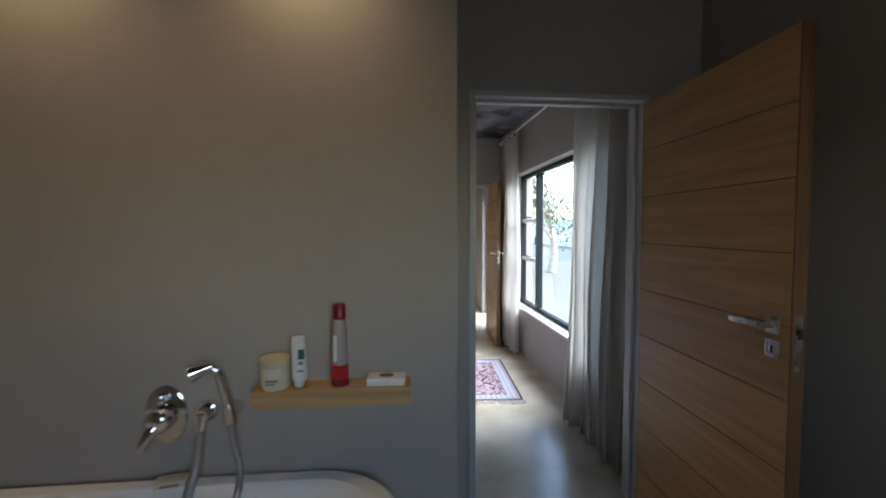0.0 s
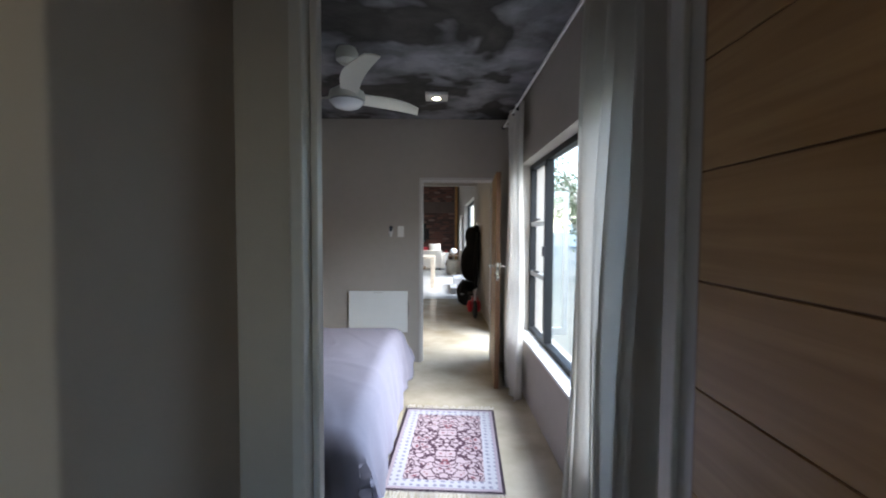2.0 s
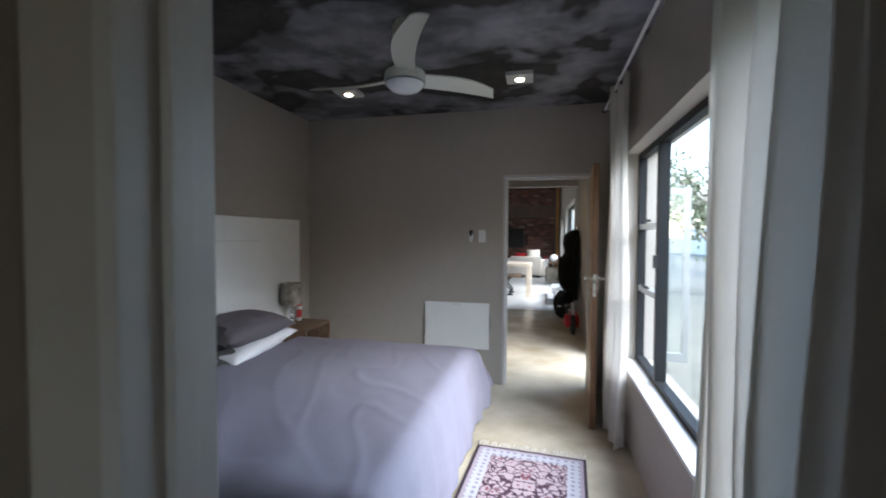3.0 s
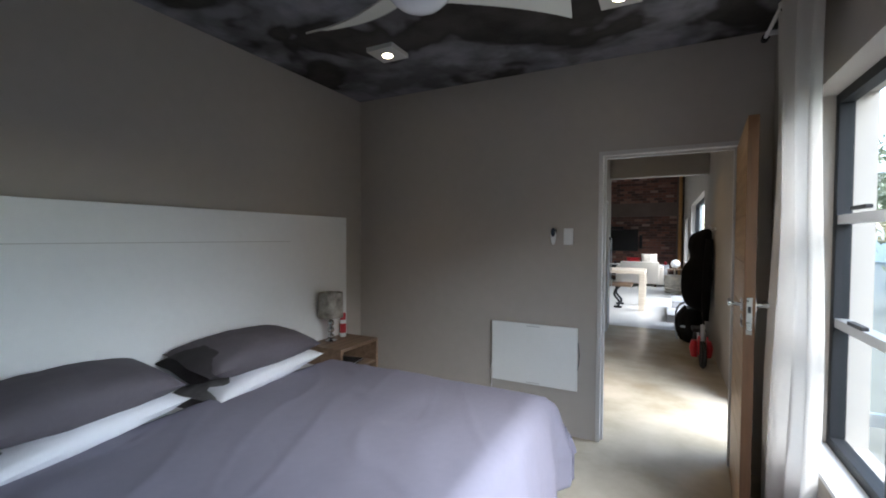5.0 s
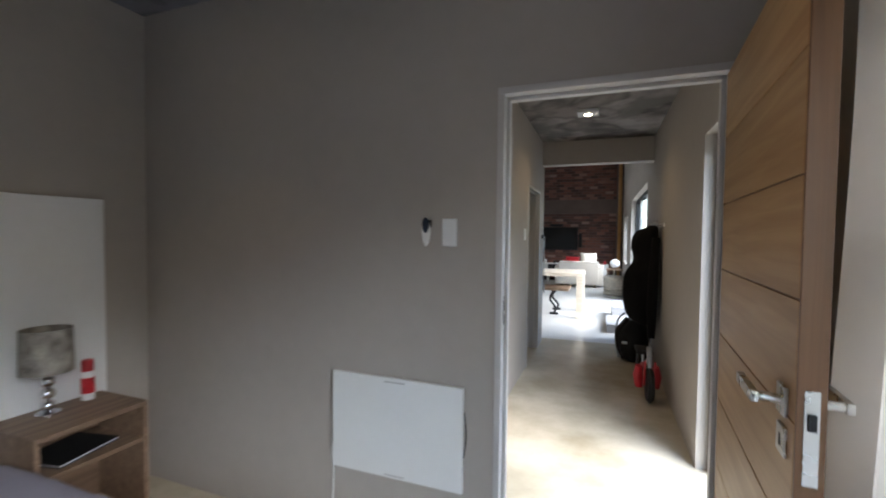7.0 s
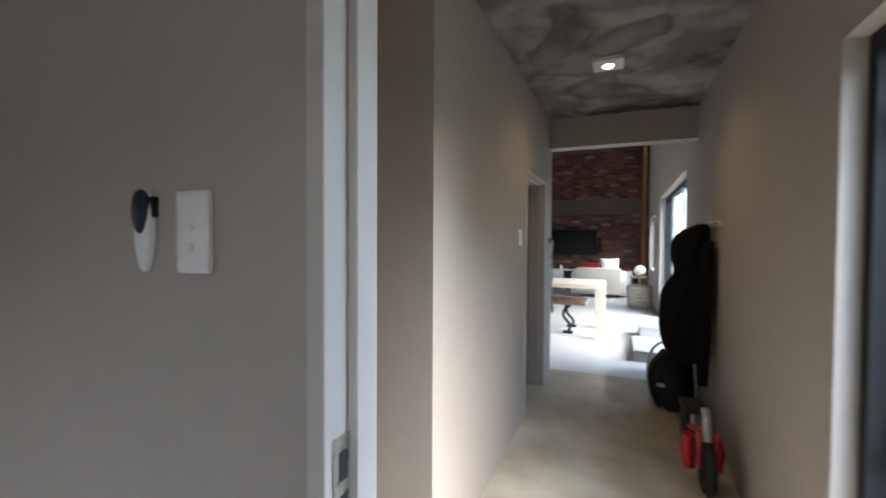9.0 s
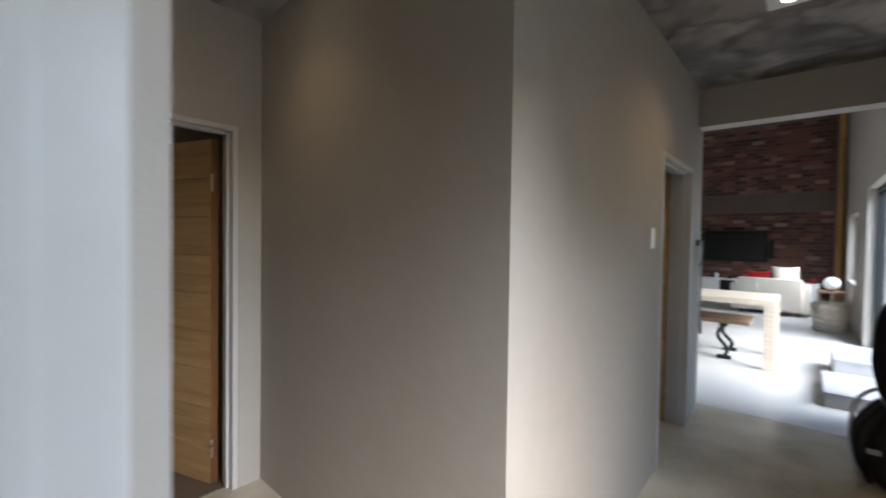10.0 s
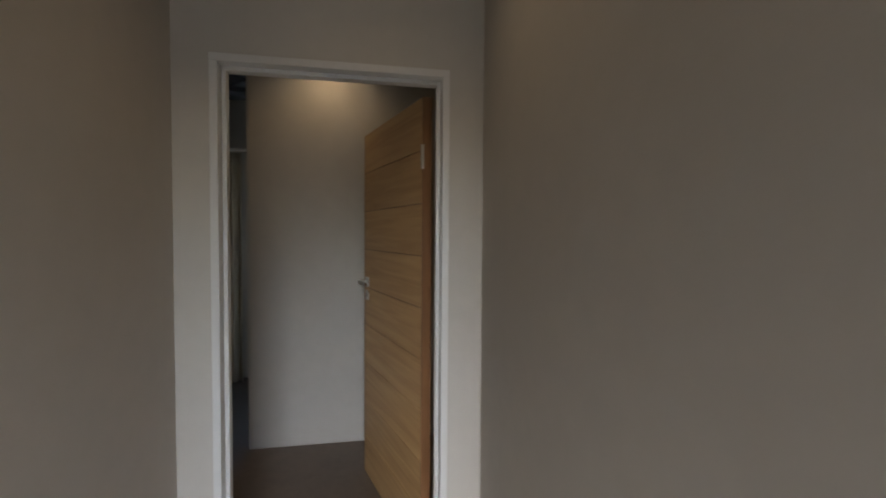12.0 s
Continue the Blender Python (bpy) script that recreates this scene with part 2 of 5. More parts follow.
def rug_mat(w, l):
    """A woven oriental field with a scrolling pattern, pale border bands and a dark edge."""
    m = mat("woven_rug", (0.5, 0.4, 0.4), 0.95, bump=0.4, bump_scale=300)
    nt = m.node_tree
    L, N = nt.links, nt.nodes
    b = N["Principled BSDF"]
    tc = N["Texture Coordinate"]
    sp = N.new("ShaderNodeSeparateXYZ")
    L.new(tc.outputs["Object"], sp.inputs[0])

    def op(kind, a, c, clampit=False):
        n = N.new("ShaderNodeMath")
        n.operation, n.use_clamp = kind, clampit
        for i, v in enumerate((a, c)):
            if v is None:
                continue
            if isinstance(v, (int, float)):
                n.inputs[i].default_value = v
            else:
                L.new(v, n.inputs[i])
        return n.outputs[0]

    def blend(f, a, c):
        n = N.new("ShaderNodeMix")
        n.data_type = "RGBA"
        L.new(f, n.inputs[0])
        for i, v in ((6, a), (7, c)):
            if isinstance(v, tuple):
                n.inputs[i].default_value = (*v, 1)
            else:
                L.new(v, n.inputs[i])
        return n.outputs[2]

    ax, ay = op("ABSOLUTE", sp.outputs[0], None), op("ABSOLUTE", sp.outputs[1], None)
    d = op("MINIMUM", op("SUBTRACT", w / 2, ax), op("SUBTRACT", l / 2, ay))
    cm = N.new("ShaderNodeCombineXYZ")
    L.new(ax, cm.inputs[0])
    L.new(ay, cm.inputs[1])
    vo = N.new("ShaderNodeTexVoronoi")
    vo.feature = "DISTANCE_TO_EDGE"
    vo.inputs["Scale"].default_value = 17
    nz = N.new("ShaderNodeTexNoise")
    nz.inputs["Scale"].default_value = 14
    va = N.new("ShaderNodeVectorMath")
    sc = N.new("ShaderNodeVectorMath")
    sc.operation = "SCALE"
    sc.inputs["Scale"].default_value = 0.09
    L.new(cm.outputs[0], nz.inputs["Vector"])
    L.new(nz.outputs["Color"], sc.inputs[0])
    L.new(cm.outputs[0], va.inputs[0])
    L.new(sc.outputs[0], va.inputs[1])
    L.new(va.outputs[0], vo.inputs["Vector"])
    line = op("LESS_THAN", vo.outputs["Distance"], 0.085)
    v2 = N.new("ShaderNodeTexVoronoi")
    v2.inputs["Scale"].default_value = 17
    L.new(va.outputs[0], v2.inputs["Vector"])
    dot = op("LESS_THAN", v2.outputs["Distance"], 0.2)
    field = blend(line, (0.42, 0.33, 0.36), (0.06, 0.025, 0.045))
    field = blend(dot, field, (0.2, 0.07, 0.09))
    v3 = N.new("ShaderNodeTexVoronoi")
    v3.inputs["Scale"].default_value = 22
    v3.inputs["Randomness"].default_value = 0.15
    L.new(cm.outputs[0], v3.inputs["Vector"])
    bd = blend(op("LESS_THAN", v3.outputs["Distance"], 0.27), (0.45, 0.45, 0.5), (0.24, 0.23, 0.3))
    col = blend(op("LESS_THAN", d, 0.115), field, bd)
    col = blend(op("LESS_THAN", d, 0.04), col, (0.36, 0.3, 0.35))
    col = blend(op("LESS_THAN", d, 0.018), col, (0.035, 0.02, 0.035))
    L.new(col, b.inputs["Base Color"])
    return m


# ---- builders ----
def box(bm, x0, y0, z0, x1, y1, z1, bevel=0.0, m=None):
    vs = [bm.verts.new(p) for p in ((x0, y0, z0), (x1, y0, z0), (x1, y1, z0), (x0, y1, z0), (x0, y0, z1), (x1, y0, z1), (x1, y1, z1), (x0, y1, z1))]
    fs = [bm.faces.new([vs[i] for i in q]) for q in ((3, 2, 1, 0), (4, 5, 6, 7), (0, 1, 5, 4), (1, 2, 6, 5), (2, 3, 7, 6), (3, 0, 4, 7))]
    if bevel:
        es = list({e for f in fs for e in f.edges})
        r = bmesh.ops.bevel(bm, geom=es, offset=bevel, segments=2, affect="EDGES", profile=0.7)
        vs = list({v for f in r["faces"] for v in f.verts} | {v for v in vs if v.is_valid})
    if m is not None:
        bmesh.ops.transform(bm, matrix=m, verts=vs)
    return bm


def cyl(bm, p0, p1, r0, r1=None, seg=20, caps=True):
    p0, p1 = Vector(p0), Vector(p1)
    q = (p1 - p0).to_track_quat("Z", "Y").to_matrix().to_4x4()
    bmesh.ops.create_cone(bm, cap_ends=caps, segments=seg, radius1=r0, radius2=r0 if r1 is None else r1, depth=(p1 - p0).length,
                          matrix=Matrix.Translation((p0 + p1) / 2) @ q)
    return bm


def lathe(bm, profile, centre=(0, 0, 0), seg=28, squash=(1, 1)):
    rings = [[bm.verts.new((centre[0] + r * squash[0] * math.cos(2 * math.pi * i / seg), centre[1] + r * squash[1] * math.sin(2 * math.pi * i / seg), centre[2] + z))
              for i in range(seg)] for r, z in profile]
    for a, b in zip(rings, rings[1:]):
        for i in range(seg):
            bm.faces.new((a[i], a[(i + 1) % seg], b[(i + 1) % seg], b[i]))
    bm.faces.new(rings[0][::-1])
    bm.faces.new(rings[-1])
    return bm


def tube(bm, pts, r, seg=10):
    pts = [Vector(p) for p in pts]
    for a, b in zip(pts, pts[1:]):
        cyl(bm, a, b, r, seg=seg)
    for p in pts[1:-1]:
        bmesh.ops.create_icosphere(bm, subdivisions=1, radius=r, matrix=Matrix.Translation(p))
    return bm


def smooth_curve(pts, n=8):
    """A Catmull-Rom line through the points."""
    pts = [Vector(p) for p in pts]
    ext = [pts[0] * 2 - pts[1]] + pts + [pts[-1] * 2 - pts[-2]]
    out = []
    for i in range(1, len(ext) - 2):
        a, b, c, d = ext[i - 1:i + 3]
        for k in range(n):
            t = k / n
            out.append(0.5 * (2 * b + (c - a) * t + (2 * a - 5 * b + 4 * c - d) * t * t + (3 * b - a - 3 * c + d) * t ** 3))
    return out + [pts[-1]]


def mesh_of(name, bm, material, smooth=False):
    bmesh.ops.recalc_face_normals(bm, faces=bm.faces)
    me = bpy.data.meshes.new(name)
    bm.to_mesh(me)
    bm.free()
    me.materials.append(material)
    if smooth:
        me.shade_smooth()
        me.set_sharp_from_angle(angle=radians(40))
    return me


def part(name, bm, material, parent, label="", smooth=False):
    ob = new(name, mesh_of(name, bm, material, smooth))
    ob.parent = parent
    if label:
        tagged(ob, label)
    return ob


def thing(name, label, category, at=None, group=""):
    ob = new(name)
    ob.empty_display_size = 0.1
    if at is not None:
        ob.matrix_world = at
    return tagged(ob, label, category, group)


def setting(name, bm, material, label, category="", smooth=False):
    return tagged(new(name, mesh_of(name, bm, material, smooth)), label, category, kind="structure")


def boxes(*rows, bevel=0.0):
    bm = bmesh.new()
    for r in rows:
        box(bm, *r, bevel=bevel)
    return bm


def prism(pts, z0, z1):
    bm = bmesh.new()
    lo, hi = [bm.verts.new((*p, z0)) for p in pts], [bm.verts.new((*p, z1)) for p in pts]
    bm.faces.new(lo[::-1])
    bm.faces.new(hi)
    for i in range(len(pts)):
        j = (i + 1) % len(pts)
        bm.faces.new((lo[i], lo[j], hi[j], hi[i]))
    return bm


# ---- setting: numbers of the plan ----
H = 2.70                      # ceiling
XR, XRO = 1.45, 1.69          # window wall, inner and outer face
XL = -1.64                    # headboard wall
Y1A, Y1B = 2.06, 2.19         # wall between bathroom and bedroom
Y2A, Y2B = 5.88, 6.025        # wall between bedroom and passage
D1X0, D1X1, D1H = 0.372, 1.28, 2.12
D2X0, D2X1, D2H = 0.462, 1.30, 2.06
WY0, WY1, WZ0, WZ1 = 2.72, 5.20, 0.53, 2.10   # bedroom window opening
PY0, PY1, PH = 6.10, 7.18, 2.09               # passage door to outside
XC, YN = 0.10, 7.10                           # passage's long wall, nook's far wall
XN = -1.66                                    # nook's end wall
D3Y0, D3Y1, D3H = 6.15, 7.01, 2.06
D4Y0, D4Y1, D4H = 8.86, 9.76, 2.02
YB0, YB1, ZB = 10.0, 10.17, 2.40              # beam
YW = 18.6                                     # brick wall
SY0, SY1, SH = 10.8, 14.4, 2.24               # sliding door of the living room
VY0, VY1, VZ0, VZ1 = 15.9, 17.7, 0.75, 2.0    # further living room window
HL = 4.3                                      # living room's ceiling
XLL = -5.0

wall_window = setting("wall_east", boxes(
    (XR, Y1B, 0, XRO, WY0, H), (XR, WY0, 0, XRO, WY1, WZ0), (XR, WY0, WZ1, XRO, WY1, H), (XR, WY1, 0, XRO, PY0, H),
    (XR, PY0, PH, XRO, PY1, H), (XR, PY1, 0, XRO, YB1, H)), PLASTER, "warm grey plastered wall with window and door openings", "wall")
setting("wall_east_living", boxes(
    (XR, YB1, 0, XRO, SY0, HL), (XR, SY0, SH, XRO, SY1, HL), (XR, SY1, 0, XRO, VY0, HL), (XR, VY0, 0, XRO, VY1, VZ0), (XR, VY0, VZ1, XRO, VY1, HL),
    (XR, VY1, 0, XRO, YW + 0.25, HL)), PLASTER, "tall plastered living room wall with glazed openings", "wall")
setting("wall_headboard", boxes((XL - 0.2, Y1B, 0, XL, Y2A, H)), PLASTER, "warm grey plastered wall behind the bed", "wall")
setting("wall_bath_bedroom", boxes((XL - 0.2, Y1A, 0, D1X0, Y1B, H), (D1X0, Y1A, D1H, D1X1, Y1B, H), (D1X1, Y1A, 0, XRO, Y1B, H)), PLASTER,
        "plastered wall between bathroom and bedroom", "wall")
setting("wall_bedroom_passage", boxes((XN - 0.12, Y2A, 0, D2X0, Y2B, H), (D2X0, Y2A, D2H, D2X1, Y2B, H), (D2X1, Y2A, 0, XR - 0.002, Y2B, H)), PLASTER,
        "warm grey plastered wall with a doorway to the passage", "wall")
setting("wall_nook_end", boxes((XN - 0.12, Y2B, 0, XN, D3Y0, H), (XN - 0.12, D3Y0, D3H, XN, D3Y1, H), (XN - 0.12, D3Y1, 0, XN, 7.15, H)), PLASTER,
        "plastered wall with a doorway at the nook's end", "wall")
setting("wall_nook_north", prism(((XN - 0.12, 7.157), (XC, 7.06), (XC, YN + 0.14), (XN - 0.12, YN + 0.14)), 0, H), PLASTER, "plain plastered wall of the nook", "wall")
setting("wall_passage_west", boxes((XC - 0.14, YN + 0.14, 0, XC, D4Y0, H), (XC - 0.14, D4Y0, D4H, XC, D4Y1, H), (XC - 0.14, D4Y1, 0, XC, YB1, H)), PLASTER,
        "long pale plastered passage wall with a doorway", "wall")
setting("beam", boxes((XC, YB0, ZB, XR, YB1, H)), PLASTER, "plastered beam across the passage's end", "beam")
setting("wall_living_south", boxes((XLL, YB1, 0, XC - 0.14, YB1 + 0.15, HL), (XC - 0.14, YB1, H + 0.002, XR, YB1 + 0.15, HL)), PLASTER, "plastered living room wall over the passage", "wall")
setting("wall_living_west", boxes((XLL - 0.2, YB1, 0, XLL, YW + 0.25, HL)), PLASTER, "plain plastered living room wall", "wall")
setting("wall_bath_tub", boxes((-2.3, 1.62, 0, 0.253, Y1A, H), bevel=0.006), PLASTER, "beige plastered wall above the bathtub", "wall")
setting("wall_bath_west", boxes((-2.5, -1.9, 0, -2.3, Y1A, H)), PLASTER, "plain bathroom wall", "wall")
# The opening is never in view; added to light the bathroom from behind.
setting("wall_bath_south", boxes((-2.5, -2.1, 0, 0.2, -1.9, H), (0.2, -2.1, 0, 1.5, -1.9, 1.2), (0.2, -2.1, 2.1, 1.5, -1.9, H), (1.5, -2.1, 0, XRO, -1.9, H)), PLASTER, "plain bathroom wall with an added unseen opening for daylight", "wall")
setting("wall_bath_east", boxes((1.56, -1.9, 0, XRO + 0.06, Y1A, H)), PLASTER, "plain bathroom wall behind the open door", "wall")
setting("floor", boxes((-5.2, -2.1, -0.11, XRO, 10.33, 0)), FLOOR, "polished cream cement floor with cloudy stains", "floor")
setting("floor_small_room", boxes((-4.45, 5.35, 0, XN - 0.06, 8.45, 0.005)), BROWN_FLOOR, "dark brown stained cement floor", "floor")
setting("floor_living", boxes((-5.2, 10.338, -0.11, XRO, YW + 0.25, -0.002)), FLOOR_LIVING, "pale polished cement floor", "floor")
setting("floor_joint", boxes((-5.0, 10.33, -0.11, XRO, 10.338, -0.006)), MORTAR, "thin joint between two cement floors", "joint")
setting("ceiling", boxes((-4.6, -2.1, H, XRO, Y2A + 0.08, H + 0.25)), CEIL, "dark raw concrete ceiling with damp blotches", "ceiling")
setting("ceiling_passage", boxes((-4.6, Y2A + 0.08, H, XRO, YB1, H + 0.25)), CEIL_LIGHT, "grey raw concrete passage ceiling", "ceiling")
setting("ceiling_living", boxes((XLL, YB1, HL, XRO, YW + 0.25, HL + 0.2)), WHITE, "high white living room ceiling", "ceiling")
# West wall split around a hidden opening, added so daylight reaches the curtain.
setting("room_walls", boxes((-4.6, 5.2, 0, -4.45, 5.85, H), (-4.6, 5.85, 0, -4.45, 6.7, 0.9), (-4.6, 5.85, 2.0, -4.45, 6.7, H), (-4.6, 6.7, 0, -4.45, 8.6, H), (-4.45, 8.45, 0, XC - 0.14, 8.6, H), (-4.45, 5.2, 0, XL - 0.2, 5.35, H)), PLASTER,
        "walls of the small room behind the nook, with an added unseen opening", "wall")
setting("wall_small_room", boxes((-3.09, 5.94, 0, -2.95, 8.45, H), bevel=0.02), PLASTER, "plastered wall of the small room", "wall")
setting("room_walls_passage", boxes((-1.6, 9.95, 0, XC - 0.14, 10.1, H), (-1.75, 8.6, 0, -1.6, 10.1, H)), PLASTER, "plain wall of the side room", "wall")
setting("ground", boxes((-400, -400, -0.3, 400, 400, -0.12)), PAVING, "grey-brown garden gravel outside", "ground")


# ---- door frames and doors ----
def door_frame(name, a0, a1, b0, b1, top, along_x, label, stop=None):
    """Pressed steel frame: two jambs and a head, each with a proud outer lip and a rebate stop."""
    fr = tagged(new(name), label, "door frame", kind="structure")
    w, lip = 0.026, 0.008

    def bar(nm, u0, u1, z0, z1, inner):
        bm = bmesh.new()
        mid0, mid1 = b0 + (b1 - b0) * 0.38, b0 + (b1 - b0) * 0.68
        rows = [(u0, u1, b0 - lip, b1 + lip, z0, z1)]
        if inner == "l":
            rows.append((u1, u1 + 0.016, mid0, mid1, z0, z1))
        elif inner == "r":
            rows.append((u0 - 0.016, u0, mid0, mid1, z0, z1))
        else:
            rows.append((u0, u1, mid0, mid1, z0 - 0.016, z0))
        for p0, p1, q0, q1, c0, c1 in rows:
            if along_x:
                box(bm, p0, q0, c0, p1, q1, c1, bevel=0.004)
            else:
                box(bm, q0, p0, c0, q1, p1, c1, bevel=0.004)
        part(nm, bm, FRAME, fr)

    bar("jamb", a0 - 0.002, a0 + w, 0, top - w, "l")
    bar("jamb", a1 - w, a1 + 0.002, 0, top - w, "r")
    bar("head", a0 - 0.002, a1 + 0.002, top - w, top + 0.002, "h")
    return fr


door_frame("door_frame_bath", D1X0, D1X1, Y1A, Y1B, D1H, True, "pale grey steel frame of the bathroom doorway")
f2 = door_frame("door_frame_bedroom", D2X0, D2X1, Y2A, 5.988, D2H, True, "pale grey steel frame of the bedroom doorway")
door_frame("door_frame_nook", D3Y0, D3Y1, XN - 0.12, XN, D3H, False, "pale grey steel frame set in the nook's wall")
door_frame("door_frame_passage", D4Y0, D4Y1, XC - 0.14, XC, D4H, False, "pale grey steel frame in the passage wall")
strike = boxes((D2X0 + 0.0261, Y2A + 0.008, 1.06, D2X0 + 0.0286, Y2A + 0.045, 1.20))
part("strike_plate", strike, STEEL, f2, "steel strike plate with two slots")
part("strike_slot", boxes((D2X0 + 0.0287, Y2A + 0.018, 1.14, D2X0 + 0.0294, Y2A + 0.036, 1.18), (D2X0 + 0.0287, Y2A + 0.018, 1.08, D2X0 + 0.0294, Y2A + 0.036, 1.12)), RUBBER, f2)


def lever(parent, x, z, side, lock=True):
    """Lever handle, rose and keyhole plate on one face; side +1 or -1 gives the face's normal along y."""
    t = 0.022 * side
    h = part("handle_plate", boxes((x - 0.026, min(t, t + 0.008 * side), z - 0.028, x + 0.026, max(t, t + 0.008 * side), z + 0.028), bevel=0.004), STEEL, parent, "square brushed steel rose")
    bm = bmesh.new()
    y = t + 0.05 * side
    cyl(bm, (x, t, z), (x, y, z), 0.0095, seg=14)
    box(bm, x - 0.125, y - 0.007, z - 0.011, x + 0.012, y + 0.007, z + 0.011, bevel=0.005)
    part("handle", bm, STEEL, h, "brushed steel lever handle", True)
    if lock:
        kp = part("keyhole_plate", boxes((x - 0.026, min(t, t + 0.006 * side), z - 0.105, x + 0.026, max(t, t + 0.006 * side), z - 0.05), bevel=0.003), STEEL, parent, "square steel keyhole plate")
        part("keyhole", boxes((x - 0.004, min(t, t + 0.007 * side), z - 0.09, x + 0.004, max(t, t + 0.007 * side), z - 0.066)), RUBBER, kp)


def door_leaf(at, width, height, label, planks=9, grooved=1):
    """Timber leaf: x from hinge to free edge, thickness in y, tongued boards lying across on both faces between two edge stiles."""
    d = thing("door", label, "door", at)
    s = 0.045
    part("core", boxes((0.002, -0.017, 0.006, width - 0.004, 0.017, height - 0.004)), DOOR_EDGE, d)
    part("edge_strip", boxes((width - 0.004, -0.0215, 0.006, width + 0.004, 0.0215, height), bevel=0.0015), DOOR_EDGE, d, "red-brown wooden edge strip")
    part("edge_strip", boxes((-0.004, -0.0215, 0.006, 0.002, 0.0215, height), bevel=0.0015), DOOR_EDGE, d)
    step = (height - 0.006) / planks
    me = mesh_of("plank", boxes((0.002, -0.022, 0.0022, width - 0.0042, 0.022, step - 0.0022), bevel=0.0022), DOOR_WOOD)
    for i in range(planks):
        p = new("plank", me)
        p.parent = d
        p.location = (0, 0, 0.006 + i * step)
    for sgn in (1, -1):
        lever(d, width - 0.062, 1.15, sgn)
    lp = part("lock_plate", boxes((width + 0.004, -0.011, 1.02, width + 0.0062, 0.011, 1.19)), STEEL, d, "steel lock face plate")
    part("lock_bolt", boxes((width + 0.0062, -0.006, 1.12, width + 0.013, 0.006, 1.15), bevel=0.002), RUBBER, lp)
    for z in (0.22, 1.75):
        hb = bmesh.new()
        cyl(hb, (-0.008, 0.024, z - 0.05), (-0.008, 0.024, z + 0.05), 0.007, seg=12)
        part("hinge", hb, STEEL, d)
    return d


def aim(x0, y0, x1, y1, z=0.0):
    return pose(x0, y0, z, 0, 0, math.degrees(math.atan2(y1 - y0, x1 - x0)))


door_leaf(aim(1.262, 2.03, 1.238, 1.17), 0.86, 2.07, "open golden timber door with horizontal boards, in the bathroom")
door_leaf(aim(1.285, 5.86, 1.225, 5.05), 0.80, 2.02, "open pale timber door with horizontal boards, in the bedroom")
door_leaf(aim(-1.80, 6.945, -2.62, 6.70), 0.82, 2.0, "open timber door standing into the small room")
door_leaf(aim(-0.045, 9.70, -0.80, 9.55), 0.82, 1.98, "timber door opened into the side room off the passage")


# ---- windows ----
def frame_bars(parent, name, rows, material=BLACK_ALU, bevel=0.003):
    for r in rows:
        part(name, boxes(r, bevel=bevel), material, parent)


win = tagged(new("window_1"), "black aluminium bedroom window, three small sashes beside a large pane", "window", kind="structure")
FX0, FX1 = 1.545, 1.60
MY = 4.57
e = 0.045
frame_bars(win, "window_frame", [
    (FX0, WY0, WZ0 + 0.002, FX1, WY1, WZ0 + e), (FX0, WY0, WZ1 - e, FX1, WY1, WZ1 - 0.002), (FX0, WY1 - e, WZ0 + e, FX1, WY1 - 0.002, WZ1 - e), (FX0, WY0 + 0.002, WZ0 + e, FX1, WY0 + e, WZ1 - e)])
frame_bars(win, "mullion", [(FX0 - 0.012, MY - 0.024, WZ0 + e, FX1, MY + 0.024, WZ1 - e)])
for z in (1.09, 1.545):
    frame_bars(win, "transom", [(FX0 + 0.004, MY + 0.024, z - 0.02, FX1, WY1 - e, z + 0.02)], material=GREY_METAL)
    st = bmesh.new()
    box(st, FX0 - 0.02, MY + 0.22, z + 0.03, FX0 + 0.003, MY + 0.36, z + 0.045, bevel=0.003)
    part("stay", st, RUBBER, win, "small black window stay")
part("catch", boxes((FX0 - 0.035, MY - 0.03, 1.28, FX0 - 0.012, MY - 0.01, 1.36), bevel=0.004), RUBBER, win)
for y0, y1, z0, z1 in ((WY0 + e, MY - 0.024, WZ0 + e, WZ1 - e), (MY + 0.024, WY1 - e, WZ0 + e, 1.07), (MY + 0.024, WY1 - e, 1.11, 1.525), (MY + 0.024, WY1 - e, 1.565, WZ1 - e)):
    g = part("pane", boxes((1.57, y0, z0, 1.576, y1, z1)), GLASS, win)
    g.visible_shadow = False
sill = part("window_sill", boxes((XR - 0.012, WY0 + 0.002, WZ0 - 0.02, FX0, WY1 - 0.002, WZ0 + 0.003), bevel=0.004), WHITE, win, "white painted window sill")

pd = tagged(new("door_outside"), "black aluminium glazed door of the passage, opened outwards", "door", kind="structure")
frame_bars(pd, "door_frame", [(1.515, PY1 - 0.05, 0, 1.60, PY1 - 0.002, PH - 0.05), (1.515, PY0 + 0.002, 0, 1.60, PY0 + 0.05, PH - 0.05), (1.515, PY0 + 0.002, PH - 0.05, 1.60, PY1 - 0.002, PH - 0.002)])
for y0, y1 in ((PY1 - 0.105, PY1 - 0.055),):
    frame_bars(pd, "leaf_stile", [(1.605, y0, 0.02, 1.70, y1, PH - 0.06), (2.42, y0, 0.02, 2.48, y1, PH - 0.06)], GREY_METAL)
    frame_bars(pd, "leaf_rail", [(1.70, y0, 0.02, 2.42, y1, 0.12), (1.70, y0, PH - 0.13, 2.42, y1, PH - 0.06)], GREY_METAL)
    g = part("pane", boxes((1.70, y0 + 0.02, 0.12, 2.42, y0 + 0.027, PH - 0.13)), GLASS, pd)
    g.visible_shadow = False
